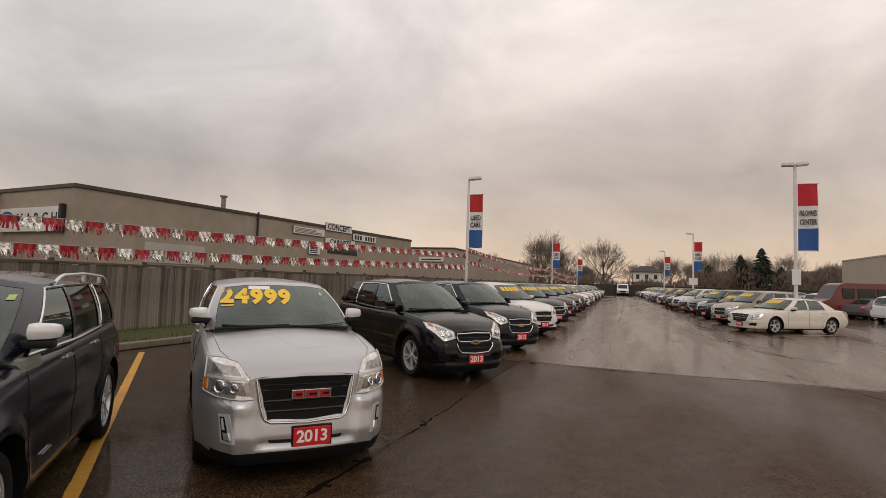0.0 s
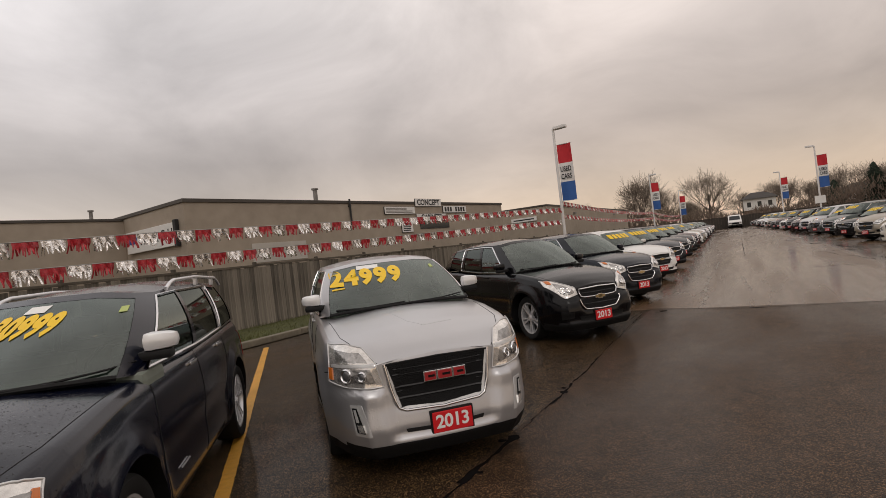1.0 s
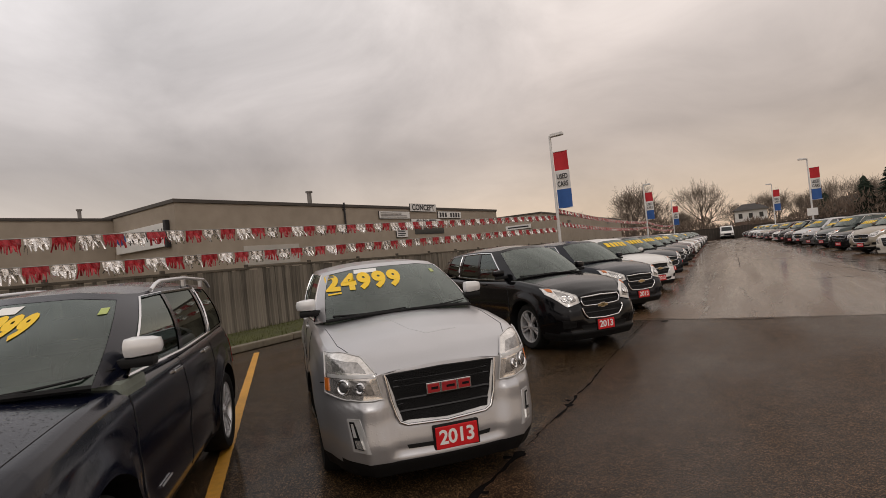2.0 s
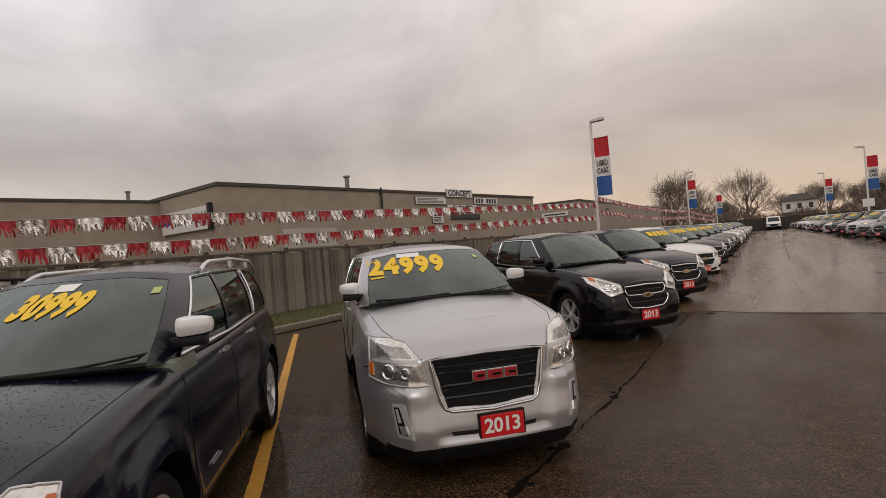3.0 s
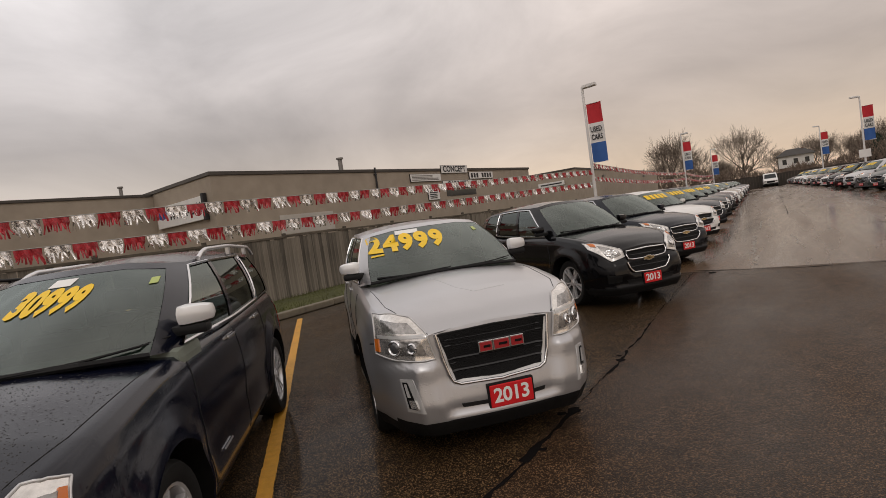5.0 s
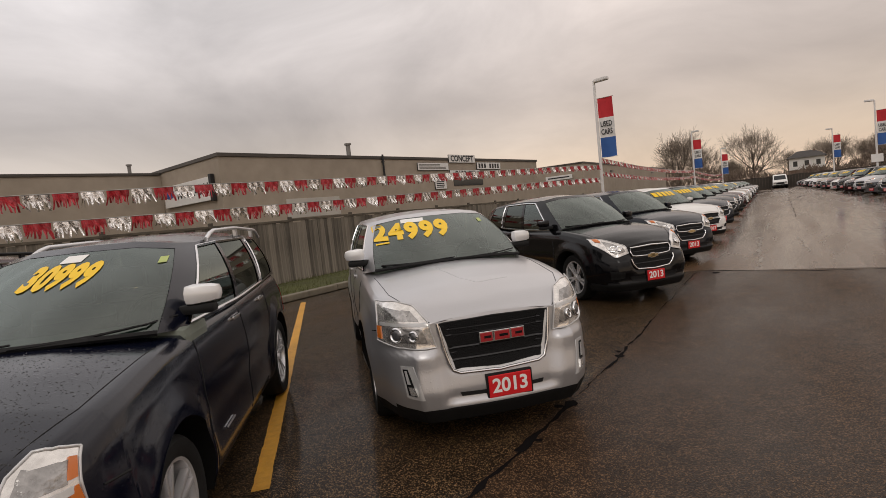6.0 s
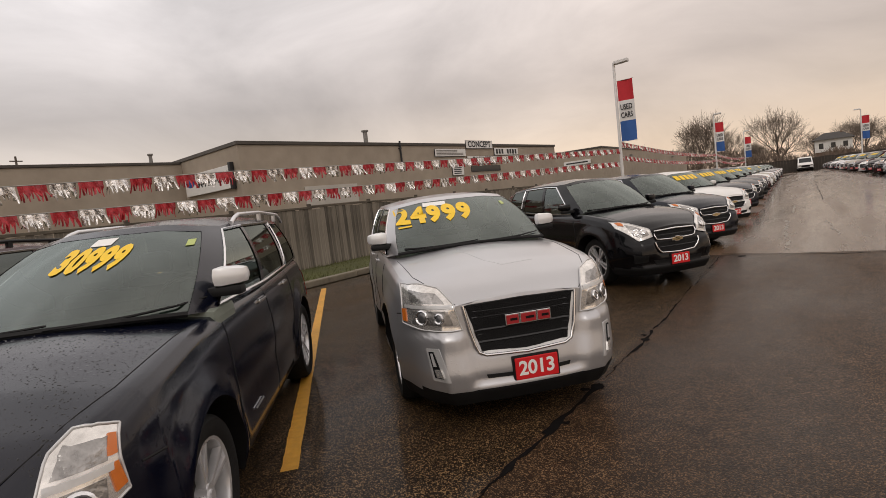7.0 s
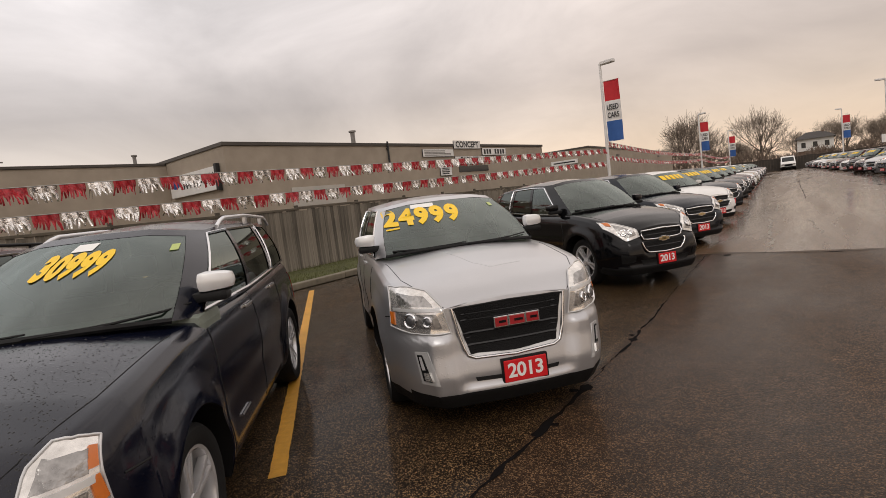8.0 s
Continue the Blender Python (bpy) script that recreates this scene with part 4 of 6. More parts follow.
    for sgn in (-1, 1):
        mi = part("mirror", mirror_bm(sgn, S), body_paint if S["mirror_paint"] is None else S["mirror_paint"], car, "door mirror", 50)
        part("mirror_foot", mirror_foot_bm(sgn, S), PLASTIC, mi, "", 50)
        for w in S["handles"]:
            p, nr = cast(skin, (w, S["handle_z"]), "right")
            hb = box(sgn * p.x - 0.022, sgn * p.x + 0.022, w - 0.09, w + 0.09, S["handle_z"] - 0.014, S["handle_z"] + 0.014, 0.009)
            part("door_handle", hb, CHROME if S["chrome_handles"] else body_paint, car)
    # gaps of doors, bonnet and bumpers
    for k, line in enumerate(S["gaps_side"]):
        for mode in ("left", "right"):
            part("door_gap", strip(skin, line, mode, 0.0045), SEAMSHADOW, car)
    for line in S["gaps_top"]:
        for sgn in (-1, 1):
            part("bonnet_gap", strip(skin, [(sgn * x, y) for x, y in line], "top", 0.0028), SEAMSHADOW, car)
    for line in S["creases"]:
        part("bonnet_crease", strip(skin, line, "top", 0.004, -0.0015), body_paint, car)
    # lamps
    for sgn in (-1, 1):
        H = S["head"]
        fl = lambda ln: [(sgn * x, z) for x, z in ln]
        hl = part("headlight", patch(skin, fl(H["top"]), fl(H["bottom"]), "front", 0.010, 26, 12), LAMPSILVER, car, "clear glossy headlight", 40)
        for nm, t_, b_, mt, o_ in H["bits"]:
            part(nm, patch(skin, fl(t_), fl(b_), "front", o_ + 0.006, 16, 8), mt, hl, "", 40)
        for line in (H["top"], H["bottom"], [H["top"][0], H["bottom"][0]], [H["top"][-1], H["bottom"][-1]]):
            part("lamp_rim", strip(skin, fl(line), "front", 0.005, 0.012), SATIN, hl, "", 80)
        for cx, cz, rr in H["rings"]:
            p, nr = cast(skin, (sgn * cx, cz), "front")
            b = bmesh.new()
            q = nr.to_track_quat("Z", "Y").to_matrix().to_4x4()
            q.translation = p + nr * 0.019
            tube(b, [q @ Vector((rr * math.cos(a), rr * math.sin(a), 0)) for a in np.linspace(0, 2 * math.pi, 21)], 0.010, 6, False)
            part("bezel", b, CHROME, hl, "", 60)
            b = bmesh.new()
            s_ = bmesh.ops.create_uvsphere(b, u_segments=16, v_segments=8, radius=rr * 0.86)
            for v in s_["verts"]:
                v.co.z *= 0.35
                v.co = q @ v.co
            part("projector_lens", b, S["lens_mat"], hl, "", 80)
        part("tail_light", patch(skin, fl(S["tail"][0]), fl(S["tail"][1]), "rear", 0.006, 8, 5), TAILRED, car, "red tail light", 40)
    for nm, t_, b_, mode, mt, o_, lb in S["panels"]:
        part(nm, patch(skin, t_, b_, mode, o_, 14, 5), mt, car, lb, 40)
    for nm, line, mode, rr, mt in S["strips"]:
        part(nm, strip(skin, line, mode, rr, 0.006), mt, car)
    for line, rr in S["rims"]:
        part("grille_rim", strip(skin, line, "front", rr, 0.012, 24), CHROME, car, "", 80)
    # year plate
    px, (p, nr) = S["plate_x"], cast(skin, (S["plate_x"], S["plate_z"]), "front")
    y = p.y - 0.022
    plate = part("year_plate", box(px - 0.150, px + 0.150, y, y + 0.03, S["plate_z"] - 0.074, S["plate_z"] + 0.074, 0.006), PLATERED, car, "red year plate with white digits 2013")
    part("plate_holder", box(px - 0.163, px + 0.163, y + 0.008, y + 0.045, S["plate_z"] - 0.082, S["plate_z"] + 0.085, 0.008), PLASTIC, plate)
    for k, ch in enumerate("2013"):
        b = text_bm(ch, 0.132, 0.0034)
        for v in b.verts:
            v.co = Vector((px + v.co.x + (k - 1.5) * 0.063, y - 0.002, v.co.y + S["plate_z"]))
        part("digit", b, PLATEWHITE, plate, "white digit")
    # badge, a plain shape
    for bx0, bx1, bz0, bz1, mt in S["badge"]:
        p, nr = cast(skin, (0.5 * (bx0 + bx1), 0.5 * (bz0 + bz1)), "front")
        rim_ = part("badge_rim", box(bx0 - 0.008, bx1 + 0.008, p.y - 0.030, p.y + 0.01, bz0 - 0.008, bz1 + 0.008, 0.004), CHROME, car)
        part("badge_face", box(bx0, bx1, p.y - 0.034, p.y - 0.026, bz0, bz1, 0.002), mt, rim_)
        part("badge_slot", box(bx0 + 0.3 * (bx1 - bx0), bx1 - 0.12 * (bx1 - bx0), p.y - 0.036, p.y - 0.030, bz0 + 0.36 * (bz1 - bz0), bz0 + 0.64 * (bz1 - bz0), 0.001), S["badge_slot"], rim_)
    return car, skin, shell


def narrow(S, k):
    """The same car, a little slimmer: every measure across it times k."""
    f = lambda ln: [(x * k, z) for x, z in ln]
    H = S["head"]
    return dict(S, slim=k, half=S["half"] * k, plan=[(w, x * k) for w, x in S["plan"]], cabin=[((a[0] * k, a[1], a[2]), (c[0] * k, c[1], c[2])) for a, c in S["cabin"]], mirror=(S["mirror"][0] * k, *S["mirror"][1:]),
                gaps_top=[f(g) for g in S["gaps_top"]], creases=[f(g) for g in S["creases"]], tail=(f(S["tail"][0]), f(S["tail"][1])),
                head=dict(top=f(H["top"]), bottom=f(H["bottom"]), bits=[(n_, f(t_), f(b_), m_, o_) for n_, t_, b_, m_, o_ in H["bits"]], rings=[(x * k, z, r) for x, z, r in H["rings"]]),
                rims=[(f(ln), r) for ln, r in S["rims"]], panels=[(n_, f(t_), f(b_), md, m_, o_, lb) for n_, t_, b_, md, m_, o_, lb in S["panels"]], strips=[(n_, f(ln), md, r, m_) for n_, ln, md, r, m_ in S["strips"]])


SUV_CABIN = [((0, 1.08, 1.165), (0, 1.94, 1.6)), ((0.4, 1.11, 1.16), (0.33, 1.96, 1.595)), ((0.69, 1.24, 1.135), (0.54, 2.03, 1.565)), ((0.779, 1.44, 1.11), (0.61, 2.22, 1.555)),
             ((0.813, 2.4, 1.105), (0.642, 2.52, 1.575)), ((0.811, 2.5, 1.105), (0.64, 2.6, 1.575)), ((0.798, 3.3, 1.12), (0.625, 3.38, 1.575)), ((0.791, 3.42, 1.12), (0.623, 3.5, 1.57)),
             ((0.764, 4.1, 1.14), (0.592, 4.02, 1.55)), ((0.716, 4.42, 1.12), (0.544, 4.3, 1.52)), ((0.583, 4.52, 1.1), (0.468, 4.38, 1.52)), ((0, 4.58, 1.1), (0, 4.42, 1.54))]

BROAD = [(0.0, 0.62), (0.06, 0.735), (0.14, 0.80), (0.3, 0.845), (0.6, 0.875), (1.2, 0.875), (2.4, 0.86), (3.6, 0.845), (4.3, 0.82), (4.6, 0.76), (4.7, 0.68)]


def ramp(v, a, b):
    """0 below a, 1 above b, soft between."""
    u = min(1.0, max(0.0, (v - a) / (b - a)))
    return u * u * (3 - 2 * u)


def square_nose(x, z):
    """Relief of the square-lamped SUV's nose: a recessed grille, proud corners below the lamps, a lip along the bottom."""
    edge = 0.315 + 0.24 * (z - 0.5)
    corner = 0.43 - 0.17 * (0.67 - z)
    ledge = 0.042 * ramp(x, corner, corner + 0.06) * (1 - ramp(z, 0.640, 0.685))
    lip = 0.030 * (1 - ramp(z, 0.300, 0.345))
    grille = -0.028 * (1 - ramp(x, edge - 0.03, edge + 0.012)) * ramp(z, 0.508, 0.54)
    return max(ledge, lip) + grille


def round_nose(x, z):
    """Relief of the round-edged SUV's nose: a proud bumper bar, a chin and sunken fog wells."""
    return 0.030 * ramp(z, 0.40, 0.47) * (1 - ramp(z, 0.62, 0.70)) * ramp(x, 0.34, 0.46) + 0.028 * (1 - ramp(z, 0.29, 0.35)) - 0.012 * (1 - ramp(x, 0.30, 0.42)) * ramp(z, 0.46, 0.50) * (1 - ramp(z, 0.78, 0.83))


def plain_nose(x, z):
    """Relief of the sedan's nose."""
    return 0.02 * ramp(x, 0.36, 0.48) * (1 - ramp(z, 0.48, 0.54)) + 0.02 * (1 - ramp(z, 0.24, 0.30))


TERRAIN = dict(
    relief=square_nose, slim=1.0,
    length=4.70, badge_slot=GLOSSBLACK, flare=0.028, half=0.89, sill=0.26, tyre=0.36, arch=0.43, axles=(0.92, 3.78), waist=0.018, skirt=0.30,
    plan=[(0.0, 0.565), (0.06, 0.675), (0.14, 0.745), (0.3, 0.808), (0.6, 0.862), (1.2, 0.875), (2.4, 0.86), (3.6, 0.845), (4.3, 0.82), (4.6, 0.76), (4.7, 0.68)],
    edge=[(0.0, 0.832), (0.08, 0.912), (0.18, 0.968), (0.4, 1.00), (1.0, 1.075), (1.5, 1.10), (3.4, 1.12), (4.3, 1.12), (4.7, 1.04)],
    top=[(0.0, 0.865), (0.06, 0.925), (0.16, 0.975), (0.4, 1.05), (0.8, 1.125), (1.12, 1.165), (1.6, 1.12), (4.3, 1.12), (4.7, 1.05)],
    under=[(0.0, 0.19), (0.5, 0.21), (1.4, 0.27), (3.4, 0.27), (4.2, 0.28), (4.7, 0.36)],
    nose_z=[0.18, 0.28, 0.40, 0.55, 0.85, 1.0], nose_y=[0.06, 0.01, 0.0, 0.03, 0.05, 0.09], nose_bow=0.14,
    cabin=SUV_CABIN, crown=[(1.94, 1.60), (2.4, 1.635), (3.2, 1.65), (4.0, 1.62), (4.42, 1.555)],
    windows=3, trim_long=False, trim=CHROME, trim_r=0.010, mirror=(0.715, 1.52, 1.27), mirror_paint=None, spokes=5, split=True, rim=ALLOY, seat=2.35, dash=1.13,
    handles=(2.28, 3.18), handle_z=1.02, chrome_handles=False, lens_mat=GREYLENS,
    gaps_side=[[(1.42, 0.36), (1.36, 0.8), (1.42, 1.05)], [(2.44, 0.33), (2.44, 1.08)], [(3.42, 1.09), (3.40, 0.85), (3.28, 0.62), (3.24, 0.36)], [(0.36, 0.80), (0.50, 0.78)]],
    gaps_top=[[(0.46, 0.09), (0.58, 0.22), (0.68, 0.5), (0.72, 1.12)]],
    creases=[[(-0.10, 0.52), (0.0, 0.40), (0.26, 0.44)], [(-0.10, 0.52), (-0.22, 0.95)]],
    head=dict(top=[(0.775, 0.99), (0.66, 0.985), (0.545, 0.955), (0.475, 0.86)], bottom=[(0.80, 0.735), (0.68, 0.70), (0.52, 0.685), (0.435, 0.69)],
              bits=[("chamber", [(0.735, 0.955), (0.575, 0.925)], [(0.738, 0.878), (0.530, 0.865)], LAMPCLEAR, 0.008), ("divider", [(0.770, 0.862), (0.485, 0.852)], [(0.770, 0.842), (0.480, 0.832)], SATIN, 0.012), ("chamber", [(0.738, 0.828), (0.520, 0.820)], [(0.742, 0.742), (0.490, 0.725)], LAMPCLEAR, 0.008),
                    ("marker", [(0.788, 0.835), (0.768, 0.835)], [(0.793, 0.755), (0.772, 0.750)], AMBER, 0.011)],
              rings=[(0.678, 0.784, 0.044), (0.572, 0.774, 0.030)]),
    tail=([(0.78, 1.02), (0.60, 1.02)], [(0.80, 0.72), (0.62, 0.72)]),
    panels=[("grille_frame", [(-0.412, 0.828), (0, 0.840), (0.412, 0.828)], [(-0.335, 0.505), (0, 0.492), (0.335, 0.505)], "front", SATIN, 0.006, "chrome grille surround"),
            ("grille", [(-0.400, 0.835), (0, 0.847), (0.400, 0.835)], [(-0.318, 0.528), (0, 0.515), (0.318, 0.528)], "front", GLOSSBLACK, 0.012, "black grille"),
            ("fog_well", [(-0.690, 0.585), (-0.612, 0.585)], [(-0.668, 0.375), (-0.560, 0.365)], "front", SATIN, 0.004, "bright fog lamp surround"), ("fog_lamp", [(-0.676, 0.566), (-0.646, 0.566)], [(-0.655, 0.400), (-0.606, 0.394)], "front", GLOSSBLACK, 0.009, ""),
            ("fog_slot", [(-0.664, 0.555), (-0.652, 0.555)], [(-0.654, 0.470), (-0.636, 0.470)], "front", SATIN, 0.013, ""), ("fog_lens", [(-0.650, 0.452), (-0.612, 0.452)], [(-0.640, 0.402), (-0.598, 0.400)], "front", LAMPSILVER, 0.014, ""),
            ("fog_well", [(0.690, 0.585), (0.612, 0.585)], [(0.668, 0.375), (0.560, 0.365)], "front", SATIN, 0.004, "bright fog lamp surround"), ("fog_lamp", [(0.676, 0.566), (0.646, 0.566)], [(0.655, 0.400), (0.606, 0.394)], "front", GLOSSBLACK, 0.009, ""),
            ("fog_slot", [(0.664, 0.555), (0.652, 0.555)], [(0.654, 0.470), (0.636, 0.470)], "front", SATIN, 0.013, ""), ("fog_lens", [(0.650, 0.452), (0.612, 0.452)], [(0.640, 0.402), (0.598, 0.400)], "front", LAMPSILVER, 0.014, ""),
            ("intake_slot", [(-0.31, 0.380), (0, 0.370), (0.31, 0.380)], [(-0.30, 0.354), (0, 0.344), (0.30, 0.354)], "front", SEAMSHADOW, 0.006, "")],
    strips=[("grille_bar", [(-x_, z_), (x_, z_)], "front", r_, GRILLEBAR) for x_, z_, r_ in ((0.375, 0.795, 0.007), (0.365, 0.755, 0.007), (0.355, 0.668, 0.012), (0.345, 0.640, 0.006), (0.335, 0.588, 0.012), (0.325, 0.560, 0.006))] +
           # the shadow under the bonnet's lip, drawn as a dark strip
           [("bonnet_edge", [(-0.42, 0.838), (0, 0.851), (0.42, 0.838)], "front", 0.006, SEAMSHADOW)],
    rims=[([(0.415, 0.845), (0.385, 0.66), (0.345, 0.525), (0.30, 0.502), (0, 0.492), (-0.30, 0.502), (-0.345, 0.525), (-0.385, 0.66), (-0.415, 0.845)], 0.011)],
    plate_x=0.045, plate_z=0.388, badge=[(-0.115, -0.030, 0.685, 0.745, BADGERED), (-0.013, 0.091, 0.685, 0.745, BADGERED), (0.108, 0.193, 0.685, 0.745, BADGERED)])

EQ_CABIN = [((0, 1.12, 1.140), (0, 2.02, 1.650)), ((0.42, 1.16, 1.130), (0.34, 2.04, 1.645)), ((0.73, 1.32, 1.100), (0.56, 2.10, 1.610)), ((0.82, 1.54, 1.080), (0.63, 2.30, 1.605)),
            ((0.85, 2.45, 1.090), (0.665, 2.58, 1.625)), ((0.85, 2.55, 1.090), (0.665, 2.66, 1.625)), ((0.85, 3.28, 1.130), (0.66, 3.30, 1.615)), ((0.845, 3.40, 1.140), (0.655, 3.42, 1.610)),
            ((0.82, 4.02, 1.230), (0.63, 3.95, 1.580)), ((0.76, 4.50, 1.170), (0.58, 4.28, 1.540)), ((0.62, 4.60, 1.130), (0.50, 4.36, 1.530)), ((0, 4.66, 1.130), (0, 4.40, 1.550))]
EQUINOX = dict(TERRAIN, relief=round_nose,
    length=4.77, badge_slot=BADGEGOLD, sill=0.25, skirt=0.31, axles=(0.94, 3.80), trim_r=0.012, trim_long=False,
    plan=[(0.0, 0.60), (0.06, 0.73), (0.14, 0.80), (0.3, 0.865), (0.6, 0.905), (1.2, 0.915), (3.6, 0.915), (4.3, 0.89), (4.65, 0.82), (4.77, 0.72)],
    edge=[(0.0, 0.79), (0.12, 0.875), (0.3, 0.94), (0.7, 1.02), (1.2, 1.08), (3.4, 1.11), (4.4, 1.13), (4.77, 1.02)],
    top=[(0.0, 0.845), (0.12, 0.92), (0.35, 1.00), (0.8, 1.085), (1.2, 1.135), (1.6, 1.11), (4.3, 1.13), (4.77, 1.04)],
    nose_y=[0.08, 0.02, 0.0, 0.015, 0.08, 0.12], nose_bow=0.16,
    cabin=EQ_CABIN, crown=[(2.02, 1.65), (2.5, 1.69), (3.2, 1.70), (3.9, 1.66), (4.40, 1.56)],
    mirror=(0.80, 1.58, 1.22), mirror_paint=None, spokes=5, split=True,
    gaps_side=[[(1.44, 0.36), (1.38, 0.8), (1.46, 1.0)], [(2.48, 0.33), (2.49, 1.03)], [(3.36, 1.05), (3.36, 0.85), (3.28, 0.62), (3.24, 0.36)]],
    gaps_top=[[(0.50, 0.16), (0.70, 0.45), (0.75, 1.15)]],
    creases=[], lens_mat=LAMPSILVER,
    head=dict(top=[(0.82, 0.965), (0.66, 0.935), (0.44, 0.835)], bottom=[(0.82, 0.88), (0.63, 0.680), (0.42, 0.730)],
              bits=[("chamber", [(0.72, 0.915), (0.62, 0.885), (0.49, 0.805)], [(0.70, 0.800), (0.62, 0.725), (0.47, 0.755)], LAMPCLEAR, 0.010), ("marker", [(0.795, 0.955), (0.74, 0.945)], [(0.79, 0.915), (0.735, 0.90)], AMBER, 0.013)],
              rings=[(0.635, 0.800, 0.042), (0.55, 0.800, 0.034)]),
    tail=([(0.80, 1.02), (0.58, 1.02)], [(0.82, 0.80), (0.62, 0.80)]),
    panels=[("grille", [(-0.375, 0.795), (0, 0.81), (0.375, 0.795)], [(-0.355, 0.68), (0, 0.67), (0.355, 0.68)], "front", GLOSSBLACK, 0.008, ""),
            ("grille", [(-0.405, 0.645), (0, 0.64), (0.405, 0.645)], [(-0.30, 0.495), (0, 0.48), (0.30, 0.495)], "front", GLOSSBLACK, 0.008, ""),
            ("fog_well", [(-0.74, 0.50), (-0.55, 0.47)], [(-0.72, 0.37), (-0.54, 0.39)], "front", PLASTIC, 0.006, ""), ("fog_well", [(0.74, 0.50), (0.55, 0.47)], [(0.72, 0.37), (0.54, 0.39)], "front", PLASTIC, 0.006, ""),
            ("intake_slot", [(-0.46, 0.40), (0, 0.385), (0.46, 0.40)], [(-0.42, 0.33), (0, 0.31), (0.42, 0.33)], "front", PLASTIC, 0.006, "")],
    strips=[("grille_bar", [(-0.34, 0.735), (0.34, 0.735)], "front", 0.006, GRILLEBAR), ("grille_bar", [(-0.34, 0.57), (0.34, 0.57)], "front", 0.006, GRILLEBAR)],
    rims=[([(0.37, 0.80), (0.40, 0.77), (0.36, 0.675), (0.0, 0.665), (-0.36, 0.675), (-0.40, 0.77), (-0.37, 0.80), (0.0, 0.815), (0.37, 0.80)], 0.013), ([(0.41, 0.645), (0.39, 0.56), (0.30, 0.49), (0.0, 0.475), (-0.30, 0.49), (-0.39, 0.56), (-0.41, 0.645)], 0.014)],
    plate_x=0.0, plate_z=0.385, badge=[(-0.085, 0.085, 0.645, 0.680, BADGEGOLD), (-0.035, 0.035, 0.632, 0.693, BADGEGOLD)])

SEDAN_CABIN = [((0, 1.30, 0.98), (0, 2.12, 1.40)), ((0.40, 1.34, 0.975), (0.32, 2.14, 1.395)), ((0.70, 1.50, 0.95), (0.52, 2.20, 1.37)), ((0.80, 1.74, 0.93), (0.58, 2.36, 1.365)),
               ((0.84, 2.55, 0.94), (0.61, 2.62, 1.385)), ((0.84, 2.64, 0.94), (0.61, 2.70, 1.385)), ((0.83, 3.48, 0.96), (0.58, 3.30, 1.36)), ((0.82, 3.56, 0.96), (0.575, 3.36, 1.355)),
               ((0.79, 3.90, 0.97), (0.55, 3.50, 1.34)), ((0.74, 4.12, 0.98), (0.52, 3.58, 1.33)), ((0.62, 4.24, 0.985), (0.46, 3.62, 1.33)), ((0, 4.32, 0.99), (0, 3.66, 1.345))]
